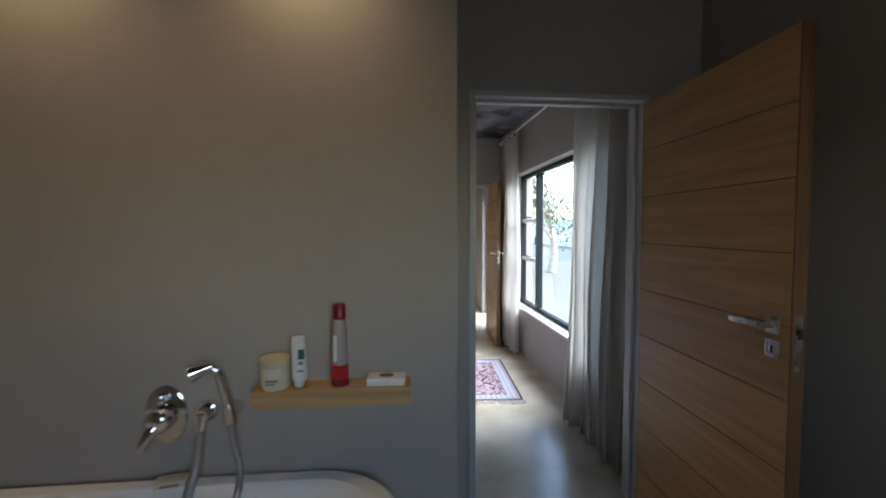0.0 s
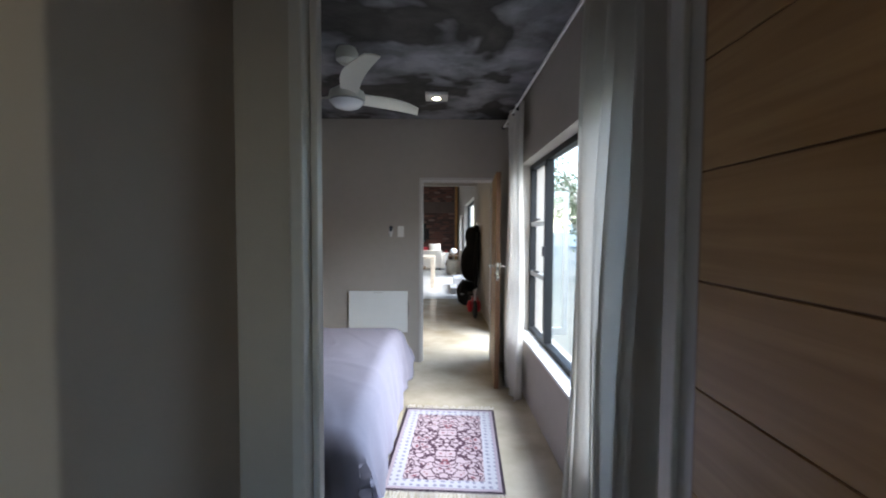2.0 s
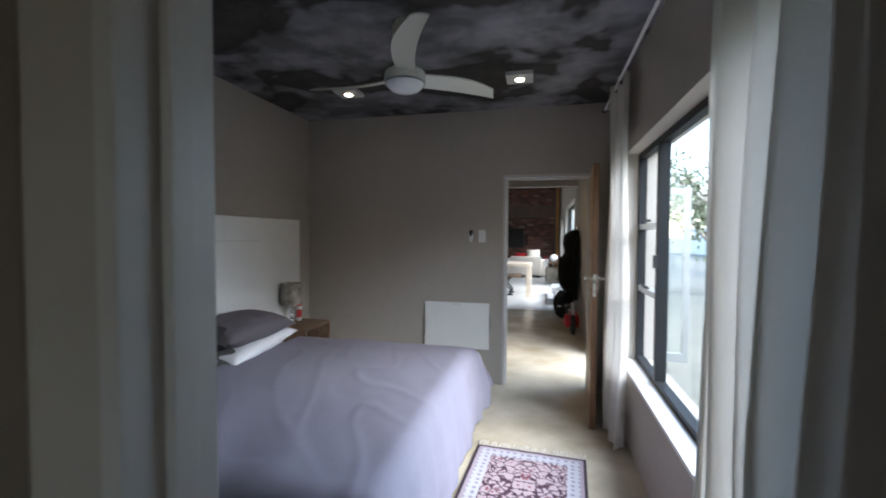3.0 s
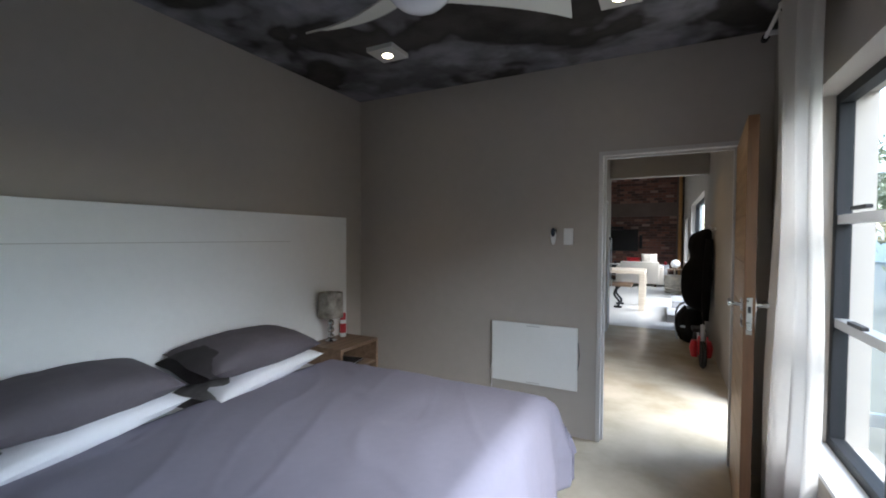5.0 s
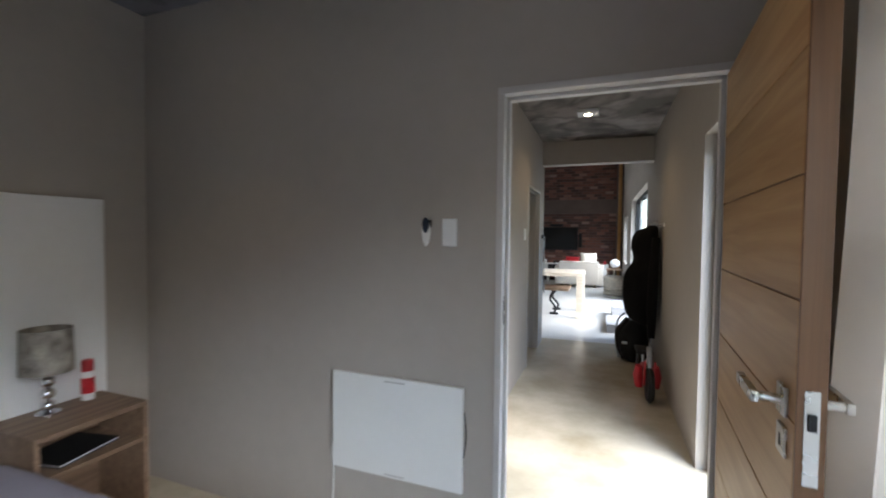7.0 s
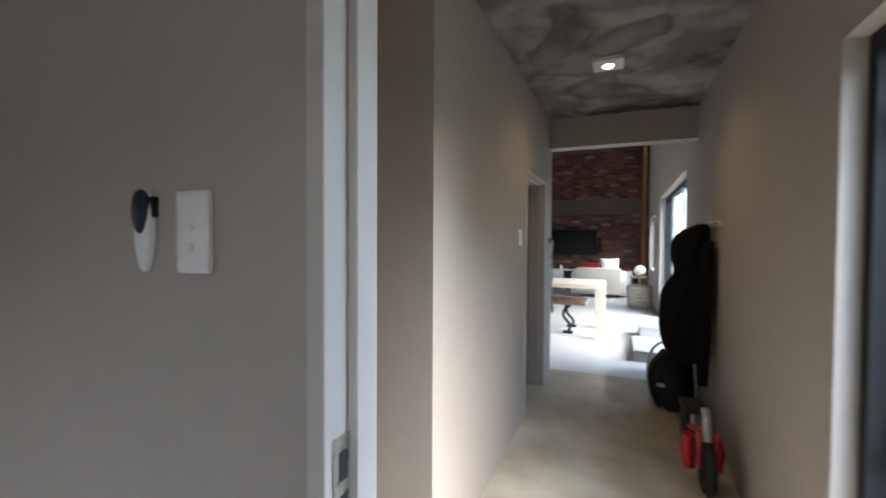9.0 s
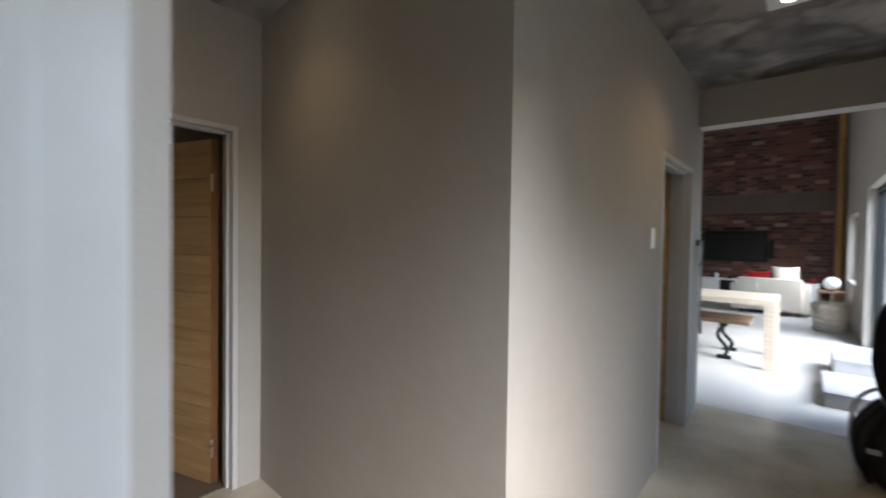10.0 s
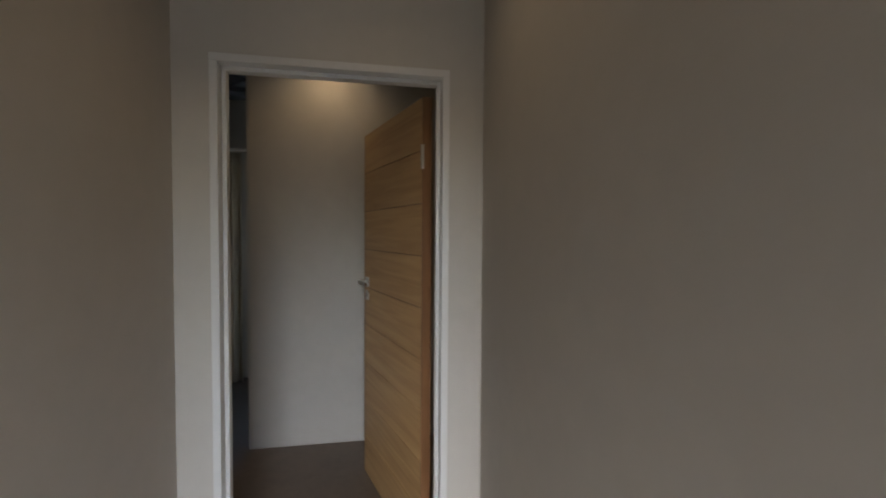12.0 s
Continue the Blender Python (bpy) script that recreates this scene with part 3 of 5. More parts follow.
for z in (0.85, 1.85):
    hb = boxes((1.575, PY1 - 0.115, z - 0.045, 1.63, PY1 - 0.105, z + 0.045), bevel=0.003)
    cyl(hb, (1.605, PY1 - 0.12, z - 0.05), (1.605, PY1 - 0.12, z + 0.05), 0.009, seg=12)
    part("hinge", hb, CHROME, pd, "bright metal door hinge")

sd = tagged(new("door_sliding"), "black aluminium sliding glass door of the living room", "door", kind="structure")
frame_bars(sd, "door_frame", [(1.54, SY0 + 0.002, 0, 1.64, SY0 + 0.06, SH - 0.06), (1.54, SY1 - 0.06, 0, 1.64, SY1 - 0.002, SH - 0.06), (1.54, SY0 + 0.002, SH - 0.06, 1.64, SY1 - 0.002, SH - 0.002)])
frame_bars(sd, "leaf_frame", [(1.55, 13.3, 0.03, 1.6, 13.38, SH - 0.07), (1.55, 12.1, 0.03, 1.6, 12.18, SH - 0.07)], GREY_METAL)
for y0, y1 in ((SY0 + 0.06, 12.1), (12.18, 13.3), (13.38, SY1 - 0.06)):
    g = part("pane", boxes((1.57, y0, 0.03, 1.577, y1, SH - 0.07)), GLASS, sd)
    g.visible_shadow = False
w2 = tagged(new("window_2"), "black aluminium living room window", "window", kind="structure")
frame_bars(w2, "window_frame", [(1.56, VY0 + 0.002, VZ0 + 0.002, 1.62, VY1 - 0.002, VZ0 + 0.05), (1.56, VY0 + 0.002, VZ1 - 0.05, 1.62, VY1 - 0.002, VZ1 - 0.002),
                                (1.56, VY0 + 0.002, VZ0 + 0.05, 1.62, VY0 + 0.05, VZ1 - 0.05), (1.56, VY1 - 0.05, VZ0 + 0.05, 1.62, VY1 - 0.002, VZ1 - 0.05)])
g = part("pane", boxes((1.585, VY0 + 0.05, VZ0 + 0.05, 1.59, VY1 - 0.05, VZ1 - 0.05)), GLASS, w2)
g.visible_shadow = False


# ---- curtains ----
def curtain(name_label, y0, y1, x_mid, folds, seed, amp=0.055, lean=0.0, top=2.575, flare=0.0):
    c = thing("curtain", name_label, "curtain")
    rnd = random.Random(seed)
    n, rows = folds * 14, 26
    ph = [rnd.uniform(-0.7, 0.7) for _ in range(folds + 2)]
    bm = bmesh.new()
    grid = []
    for j in range(rows + 1):
        v = j / rows
        z = 0.02 + (top - 0.02) * (1 - v)
        line = []
        for i in range(n + 1):
            u = i / n
            k = u * folds
            p = ph[int(k)] * (1 - k % 1) + ph[int(k) + 1] * (k % 1)
            a = amp * (0.72 + 0.4 * v + 0.25 * math.sin(3 * k + seed))
            x = x_mid + a * math.sin(2 * math.pi * k + p * (0.5 + v)) + lean * v * u - 0.012 * math.sin(v * 7 + k)
            y = y0 + (y1 - y0) * u + flare * v * (u - 0.5) + 0.02 * math.sin(4 * math.pi * k + p) * v
            line.append(bm.verts.new((min(x, 1.438), y, z)))
        grid.append(line)
    for j in range(rows):
        for i in range(n):
            bm.faces.new((grid[j][i], grid[j][i + 1], grid[j + 1][i + 1], grid[j + 1][i]))
    cloth = part("cloth", bm, CURTAIN, c, smooth=True)
    so = cloth.modifiers.new("thick", "SOLIDIFY")
    so.thickness = 0.003
    for i in range(folds):
        y = y0 + (y1 - y0) * (i + 0.5) / folds
        ring = bmesh.new()
        lathe(ring, [(0.022, -0.003), (0.03, -0.003), (0.03, 0.003), (0.022, 0.003)], seg=18)
        bmesh.ops.transform(ring, matrix=pose(x_mid, y, top - 0.035, 90, 0, 0), verts=ring.verts)
        part("eyelet", ring, RUBBER, c, "dark metal eyelet")
    return c


curtain("long off-white linen curtain gathered at the window's end", 2.225, 3.06, 1.345, 7, 3, 0.045, lean=-0.05)
curtain("long off-white linen curtain bunched beside the open door", 4.74, 5.30, 1.365, 3, 8, 0.04)
rod = thing("curtain_rod", "thin white curtain rod along the window wall", "curtain rod")
part("pole", cyl(bmesh.new(), (1.34, 2.24, 2.54), (1.34, 5.55, 2.54), 0.0095), WHITE, rod, smooth=True)
for y in (2.29, 5.5):
    b = boxes((1.33, y - 0.01, 2.53, 1.45, y + 0.01, 2.55), bevel=0.003)
    part("bracket", b, WHITE, rod)
for y in (2.225, 5.56):
    part("finial", cyl(bmesh.new(), (1.34, y - 0.02, 2.54), (1.34, y + 0.02, 2.54), 0.018), BLACK_ALU, rod, smooth=True)


# ---- bed ----
BX0, BX1, BY0, BY1, BZ = XL + 0.045, 0.33, 3.02, 5.02, 0.575
bed = thing("bed", "double bed with dark base and white panel headboard", "bed")
part("headboard", boxes((XL, 2.45, 0.0, XL + 0.04, 5.63, 1.625), bevel=0.005), WHITE, bed, "long white painted panel headboard")
part("headboard_groove", boxes((XL + 0.04, 2.45, 1.42, XL + 0.0408, 5.0, 1.424)), FRAME, bed)
part("base", boxes((BX0, BY0 + 0.06, 0.06, BX1 - 0.06, BY1 - 0.06, 0.34), bevel=0.03), BED_BASE, bed, "dark fabric bed base", True)
part("mattress", boxes((BX0, BY0 + 0.03, 0.34, BX1 - 0.03, BY1 - 0.03, 0.545), bevel=0.06), LINEN_WHITE, bed, smooth=True)
for x in (BX0 + 0.15, BX1 - 0.2):
    for y in (BY0 + 0.2, BY1 - 0.2):
        part("leg", cyl(bmesh.new(), (x, y, 0), (x, y, 0.07), 0.03), RUBBER, bed)


def draped(x0, x1, y0, y1, z, drop_x, drop_y0, drop_y1, n=110):
    """A cover over the mattress: flat on top, rounded over three edges, hanging in loose folds."""
    bm = bmesh.new()
    grid = []
    r = 0.09

    def over(s, length, drop):
        """Run s past the edge: out by an arc, then down."""
        if s <= 0:
            return 0.0, 0.0
        a = min(s / r, math.pi / 2)
        out, down = r * math.sin(a), r * (1 - math.cos(a))
        if s > r * math.pi / 2:
            down += s - r * math.pi / 2
        return out, down

    ex0, ex1 = x0, x1 - r
    ey0, ey1 = y0 + r, y1 - r
    sx = ex1 - ex0 + drop_x
    for j in range(n + 1):
        line = []
        for i in range(n + 1):
            u = ex0 + sx * i / n
            vlen = (ey1 - ey0) + drop_y0 + drop_y1
            w = ey0 - drop_y0 + vlen * j / n
            ox, dx = over(u - ex1, r, drop_x)
            if w < ey0:
                oy, dy = over(ey0 - w, r, drop_y0)
                oy = -oy
            else:
                oy, dy = over(w - ey1, r, drop_y1)
            x, y = min(u, ex1) + ox, min(max(w, ey0), ey1) + oy
            d = max(dx, dy) if dx and dy else dx + dy
            k = min(d / 0.3, 1.0)
            wav = 0.013 * k * (math.sin(w * 13 + 1.5) + 0.6 * math.sin(w * 29)) if dx >= dy else 0
            wav2 = 0.016 * k * (math.sin(u * 12 + 0.7) + 0.6 * math.sin(u * 27)) if dy > dx else 0
            if dx and dy:
                x += 0.05 * k
                y += (0.05 if oy > 0 else -0.05) * k
            hgt = 0.009 * noise.noise(Vector((u * 1.7, w * 1.7, 3))) + 0.006 * noise.noise(Vector((u * 5.5 + w * 3, w * 2.2 - u, 7)))
            crease = abs(noise.noise(Vector((u * 3.1 + w * 2.6, (w - u * 0.8) * 0.9, 11))))
            hgt += 0.005 * max(0, 0.08 - crease) / 0.08
            hgt += 0.022 * math.sin(math.pi * min(1, max(0, (w - y0) / (y1 - y0))))
            x += wav + 0.05 * k * (dx >= dy and dx > 0)
            y += (wav2 + 0.04 * k * (dy > dx)) * (1 if oy >= 0 else -1)
            line.append(bm.verts.new((x, y, max(z + hgt * (1 - 0.5 * k) - d, 0.012))))
        grid.append(line)
    for j in range(n):
        for i in range(n):
            bm.faces.new((grid[j][i], grid[j][i + 1], grid[j + 1][i + 1], grid[j + 1][i]))
    return bm


duvet = tagged(part("duvet", draped(BX0 + 0.38, BX1 - 0.0, BY0 - 0.06, BY1 + 0.06, 0.57, 0.52, 0.36, 0.4), DUVET, None, smooth=True),
               "crumpled lilac-grey duvet spread over the bed", "duvet")
sd2 = duvet.modifiers.new("thick", "SOLIDIFY")
sd2.thickness, sd2.offset = 0.016, 1


def pillow(at, l, w, h, material, label, seed=1):
    p = bmesh.new()
    n, m = 30, 22
    grid = {}
    for s in (1, -1):
        for i in range(n + 1):
            for j in range(m + 1):
                u, v = i / n * 2 - 1, j / m * 2 - 1
                if s < 0 and (abs(u) == 1 or abs(v) == 1):
                    grid[s, i, j] = grid[1, i, j]
                    continue
                t = (max(0, 1 - abs(u) ** 2.6) * max(0, 1 - abs(v) ** 2.6)) ** 0.5
                pin = 1 - 0.07 * (1 - v * v) * abs(u) ** 6 - 0.0
                pin2 = 1 - 0.09 * (1 - u * u) * abs(v) ** 6
                nz = 0.012 * noise.noise(Vector((u * 2.2 + seed, v * 2.2, s))) + 0.006 * noise.noise(Vector((u * 6 + seed, v * 6, s)))
                grid[s, i, j] = p.verts.new((u * l / 2 * pin, v * w / 2 * pin2, s * (t * h / 2 + nz * t)))
        for i in range(n):
            for j in range(m):
                q = [grid[s, i, j], grid[s, i + 1, j], grid[s, i + 1, j + 1], grid[s, i, j + 1]]
                p.faces.new(q if s > 0 else q[::-1])
    ob = new("pillow", mesh_of("pillow", p, material, True))
    ob.matrix_world = at
    return tagged(ob, label, "pillow", "pillows on the bed")


CUFF_DARK = mat("dark_lining", (0.035, 0.03, 0.033), 0.95, 0, 8, 0.3, 0.3, 200)
CUFF_GREY = mat("grey_lining", (0.12, 0.115, 0.115), 0.95, 0, 14, 0.4, 0.3, 200)


def cuff(parent, l, w, h, material, label, seed):
    """The loose open end of a pillowcase: a flattened, creased sleeve past the pillow's short side."""
    bm = bmesh.new()
    rows = []
    for j in range(7):
        q = j / 6
        x = -l / 2 + 0.17 - 0.20 * q
        row = []
        for i in range(30):
            a = 2 * math.pi * i / 30
            f = 1 + 0.18 * q * noise.noise(Vector((math.cos(a) * 2 + seed, math.sin(a) * 2, q * 2)))
            flat = 0.5 + 0.1 * math.sin(q * 4)
            row.append(bm.verts.new((x - 0.02 * q * math.sin(3 * a + seed), math.cos(a) * w * (0.42 + 0.02 * q) * f, math.sin(a) * h * flat * f * (1 - 0.35 * q) - 0.03 * q * q)))
        rows.append(row)
    for p, q in zip(rows, rows[1:]):
        for i in range(30):
            bm.faces.new((p[i], p[(i + 1) % 30], q[(i + 1) % 30], q[i]))
    bm.faces.new(rows[-1])
    part("pillowcase_end", bm, material, parent, label, True)


for yc, sd_ in ((3.62, 1), (4.52, 5)):
    p_ = pillow(pose(-1.33, yc - 0.06, 0.645, 0, -6, 90), 0.76, 0.42, 0.13, LINEN_WHITE, "white cotton pillow lying against the headboard", sd_)
    cuff(p_, 0.76, 0.42, 0.11, CUFF_GREY, "grey patterned open end of the pillowcase", sd_)
    p_ = pillow(pose(-1.37, yc - 0.07, 0.775, 0, 0, 90) @ pose(0, 0, 0, 6, 0, 0), 0.76, 0.46, 0.2, PILLOW_DARK, "dark grey pillow laid on a white one", sd_ + 2)
    cuff(p_, 0.76, 0.46, 0.15, CUFF_DARK, "dark open end of the pillowcase", sd_ + 3)


# ---- nightstands and what stands on them ----
def nightstand(x0, x1, y0, y1, top, label):
    n = thing("nightstand", label, "nightstand", pose(x0, y0, 0))
    w, d, t = x1 - x0, y1 - y0, 0.022
    part("top", boxes((0, 0, top - t, w, d, top), bevel=0.002), STAND_WOOD, n)
    for y in (0, d - t):
        part("side_panel", boxes((0, y, 0.0, w, y + t, top - t), bevel=0.002), STAND_WOOD, n)
    part("back_panel", boxes((0.002, t, 0.05, 0.012, d - t, top - t)), STAND_WOOD, n)
    part("shelf", boxes((0.012, t, top - 0.2, w - 0.01, d - t, top - 0.18)), STAND_WOOD, n)
    part("bottom", boxes((0.012, t, 0.06, w - 0.004, d - t, 0.08)), STAND_WOOD, n)
    return n


nightstand(XL + 0.042, -1.24, 5.14, 5.60, 0.615, "walnut-brown nightstand with an open shelf beside the bed")
nightstand(XL + 0.042, -1.24, 2.48, 2.93, 0.615, "walnut-brown nightstand with an open shelf by the bed's near side")
bk = thing("magazine", "dark magazine lying on the nightstand's shelf", "magazine", pose(-1.44, 5.36, 0.435, 0, 0, 12))
part("cover", boxes((-0.1, -0.14, 0, 0.13, 0.14, 0.006)), BLACK_NYLON, bk)
part("pages", boxes((-0.098, -0.138, 0.006, 0.128, 0.138, 0.012)), LINEN_WHITE, bk)
part("cover", boxes((-0.1, -0.14, 0.012, 0.13, 0.14, 0.015)), BLACK_NYLON, bk)


def shade_mat():
    return mat("printed_shade", (0.5, 0.46, 0.4), 0.85, 0, 16, 0.2, color2=(0.13, 0.115, 0.1))


SHADE = shade_mat()
lamp = thing("table_lamp", "small table lamp with chrome balls and a grey printed shade", "lamp", pose(-1.50, 5.32, 0.615))
prof = [(0.045, 0.0), (0.045, 0.008), (0.012, 0.012)]
part("base", lathe(bmesh.new(), prof), CHROME, lamp, smooth=True)
for i, (z, r) in enumerate(((0.04, 0.028), (0.095, 0.028), (0.15, 0.028))):
    bl = bmesh.new()
    bmesh.ops.create_uvsphere(bl, u_segments=20, v_segments=12, radius=r, matrix=Matrix.Translation((0, 0, z)))
    part("ball", bl, CHROME, lamp, "polished chrome ball", True)
part("stem", cyl(bmesh.new(), (0, 0, 0.01), (0, 0, 0.22), 0.006), CHROME, lamp)
sh = bmesh.new()
lathe(sh, [(0.094, 0.195), (0.098, 0.195), (0.094, 0.395), (0.09, 0.395), (0.094, 0.197)], seg=36)
part("shade", sh, SHADE, lamp, "grey drum shade with a printed pattern", True)
can = thing("spray_can", "red and white spray can on the nightstand", "can", pose(-1.53, 5.5, 0.615) @ Matrix.Scale(1.12, 4))
part("body", lathe(bmesh.new(), [(0.023, 0), (0.024, 0.004), (0.024, 0.12), (0.019, 0.128)]), WHITE, can, smooth=True)
part("label", lathe(bmesh.new(), [(0.0243, 0.03), (0.0246, 0.03), (0.0246, 0.1), (0.0243, 0.1)], squash=(1, 1)), RED, can, "red printed band")
part("cap", lathe(bmesh.new(), [(0.022, 0.128), (0.022, 0.172), (0.019, 0.178)]), RED, can, "red plastic cap", True)


# ---- wall fittings of the bedroom ----
ht = thing("panel_heater", "flat white electric panel heater fixed to the wall", "heater")
part("panel", boxes((-0.318, Y2A - 0.035, 0.347, 0.335, Y2A - 0.017, 0.806), bevel=0.003), PLASTIC, ht)
for x in (-0.24, 0.25):
    for z in (0.42, 0.73):
        part("spacer", cyl(bmesh.new(), (x, Y2A - 0.018, z), (x, Y2A, z), 0.012), PLASTIC, ht)
for z in (0.79, 0.362):
    part("clip", boxes((-0.04, Y2A - 0.0375, z - 0.004, 0.06, Y2A - 0.035, z + 0.002)), FRAME, ht)
part("cable", tube(bmesh.new(), smooth_curve([(-0.30, Y2A - 0.012, 0.5), (-0.335, Y2A - 0.012, 0.42), (-0.328, Y2A - 0.012, 0.3), (-0.33, Y2A - 0.014, 0.2), (-0.33, Y2A - 0.02, 0.12)], 5), 0.004, 8), PLASTIC, ht, "thin white cable")
part("cable", tube(bmesh.new(), smooth_curve([(0.335, Y2A - 0.02, 0.7), (0.345, Y2A - 0.02, 0.62), (0.343, Y2A - 0.02, 0.56), (0.334, Y2A - 0.02, 0.5)], 5), 0.003, 8), RUBBER, ht, "dark cable loop at the heater's edge")
part("plug", boxes((-0.355, Y2A - 0.04, 0.08, -0.305, Y2A, 0.125), bevel=0.006), PLASTIC, ht, "white plug")
sw = thing("light_switch", "white rectangular light switch on the wall", "switch")
part("plate", boxes((0.222, Y2A - 0.012, 1.407, 0.29, Y2A, 1.528), bevel=0.009), PLASTIC, sw)
for z in (1.445, 1.475):
    part("rocker", boxes((0.244, Y2A - 0.016, z - 0.006, 0.262, Y2A - 0.012, z + 0.006), bevel=0.002), PLASTIC, sw)
sn = thing("wall_sensor", "white wall remote in holder with a navy top", "remote")
for nm, zc, hw, hh, off, m_, lb in (("body", 1.47, 0.02, 0.064, 0.007, PLASTIC, ""), ("cap", 1.499, 0.0165, 0.034, 0.0125, PLASTIC_NAVY, "dark navy rounded cover")):
    sb = bmesh.new()
    lathe(sb, [(0.9, -0.007), (1.0, -0.004), (1.0, 0.002), (0.93, 0.005), (0.7, 0.007)], seg=32, squash=(hw, hh))
    for v in sb.verts:
        v.co.x *= 1 + 0.08 * v.co.y / hh
    bmesh.ops.transform(sb, matrix=pose(0.146, Y2A - off, zc, 90, 0, 0), verts=sb.verts)
    part(nm, sb, m_, sn, lb, True)
part("bracket", boxes((0.155, Y2A - 0.009, 1.49, 0.17, Y2A, 1.522), bevel=0.003), BLACK_NYLON, sn, "dark bracket beside the remote")


# ---- ceiling fan ----
fan = thing("ceiling_fan", "white three-bladed ceiling fan with a round lamp", "fan", pose(0.06, 4.06, 0))
part("canopy", lathe(bmesh.new(), [(0.045, 2.60), (0.07, 2.62), (0.075, 2.67), (0.06, 2.70)]), FAN_WHITE, fan, smooth=True)
part("rod", cyl(bmesh.new(), (0, 0, 2.42), (0, 0, 2.61), 0.013), FAN_WHITE, fan, smooth=True)
part("motor", lathe(bmesh.new(), [(0.115, 2.355), (0.122, 2.375), (0.115, 2.41), (0.07, 2.44), (0.03, 2.46)]), FAN_WHITE, fan, smooth=True)
part("trim_ring", lathe(bmesh.new(), [(0.112, 2.347), (0.118, 2.347), (0.118, 2.355), (0.112, 2.355)]), GREY_METAL, fan)
part("lamp_bowl", lathe(bmesh.new(), [(0.01, 2.294), (0.045, 2.299), (0.08, 2.312), (0.103, 2.332), (0.11, 2.349)]), OPAL, fan, "round opal glass lamp bowl", True)
blade = bmesh.new()
top_, bot_ = [], []
for i in range(17):
    s = i / 16
    rad = 0.09 + 0.57 * s
    bend = -0.05 * math.sin(s * math.pi * 0.9) + 0.035 * s
    hw = 0.056 + 0.012 * math.sin(s * math.pi) - 0.018 * s
    row_t, row_b = [], []
    for k in range(5):
        q = k / 4 * 2 - 1
        z = 2.385 + 0.03 * s + q * hw * -0.32
        y = bend + q * hw + 0.0
        row_t.append(blade.verts.new((rad + 0.03 * q * s, y, z + 0.004 + 0.006 * (1 - q * q))))
        row_b.append(blade.verts.new((rad + 0.03 * q * s, y, z - 0.004 + 0.006 * (1 - q * q))))
    top_.append(row_t)
    bot_.append(row_b)
for a in range(16):
    for k in range(4):
        blade.faces.new((top_[a][k], top_[a + 1][k], top_[a + 1][k + 1], top_[a][k + 1]))
        blade.faces.new((bot_[a][k], bot_[a][k + 1], bot_[a + 1][k + 1], bot_[a + 1][k]))
    blade.faces.new((top_[a][0], bot_[a][0], bot_[a + 1][0], top_[a + 1][0]))
    blade.faces.new((top_[a][4], top_[a + 1][4], bot_[a + 1][4], bot_[a][4]))
for row_t, row_b in ((top_[0], bot_[0]), (top_[16], bot_[16])):
    for k in range(4):
        blade.faces.new((row_t[k], row_t[k + 1], row_b[k + 1], row_b[k]))
bme = mesh_of("blade", blade, FAN_WHITE, True)
for ang in FAN_ANGLES:
    o = new("blade", bme)
    o.parent = fan
    o.matrix_local = pose(0, 0, 0, 0, 0, ang)
part("pull_chain", cyl(bmesh.new(), (-0.1, -0.05, 2.36), (-0.1, -0.05, 2.40), 0.005), WHITE, fan)


# ---- square downlights ----
def downlight(x, y, watts, label="white square ceiling downlight, switched on", z=H, cone=95, size=0.10):
    d = thing("downlight", label, "ceiling light", pose(x, y, z), "ceiling downlights")
    part("plate", boxes((-size, -size, -0.03, size, size, 0), bevel=0.004), PLATE, d)
    part("bezel", lathe(bmesh.new(), [(0.036, -0.034), (0.046, -0.034), (0.046, -0.03), (0.036, -0.03)]), STEEL, d)
    part("lens", lathe(bmesh.new(), [(0.034, -0.036), (0.034, -0.0305)]), LAMP_ON, d, "lit warm lens")
    l = new("downlight_beam", bpy.data.lights.new("downlight_beam", "SPOT"))
    l.data.energy, l.data.color, l.data.spot_size, l.data.spot_blend, l.data.shadow_soft_size = watts, (1.0, 0.72, 0.4), radians(cone), 0.8, 0.03
    l.matrix_world = look((x, y, z - 0.045), (x, y, 0))
    return d


downlight(0.655, 5.03, LAMP)
downlight(-0.785, 5.08, LAMP)
downlight(0.71, 8.66, LAMP * 1.6, cone=140)
downlight(-1.05, 6.72, LAMP * 0.55, cone=120)
downlight(-2.72, 6.45, LAMP * 0.8, cone=130)
downlight(-0.3, 1.40, LAMP * 1.2, cone=130)
downlight(-1.2, 1.40, LAMP * 1.2, cone=130)


# ---- rug ----
RW, RL = 0.72, 1.12
rug = thing("rug", "small fringed oriental rug with dark red scrolls and pale border", "rug", pose(0.745, 4.04, 0, 0, 0, -3.5))
rb = bmesh.new()
nx, ny = 24, 36
gv = [[rb.verts.new((-RW / 2 + RW * i / nx, -RL / 2 + RL * j / ny, 0.009 + 0.0025 * noise.noise(Vector((i * 0.4, j * 0.3, 2))))) for i in range(nx + 1)] for j in range(ny + 1)]
for j in range(ny):
    for i in range(nx):
        rb.faces.new((gv[j][i], gv[j][i + 1], gv[j + 1][i + 1], gv[j + 1][i]))
base = rb.faces[:]
ex = bmesh.ops.extrude_face_region(rb, geom=base)
for v in [g_ for g_ in ex["geom"] if isinstance(g_, bmesh.types.BMVert)]:
    v.co.z = 0.0015
part("carpet", rb, rug_mat(RW, RL), rug, smooth=True)
FRINGE = mat("fringe_cotton", (0.62, 0.58, 0.52), 0.95, 0, 9, 0.15)
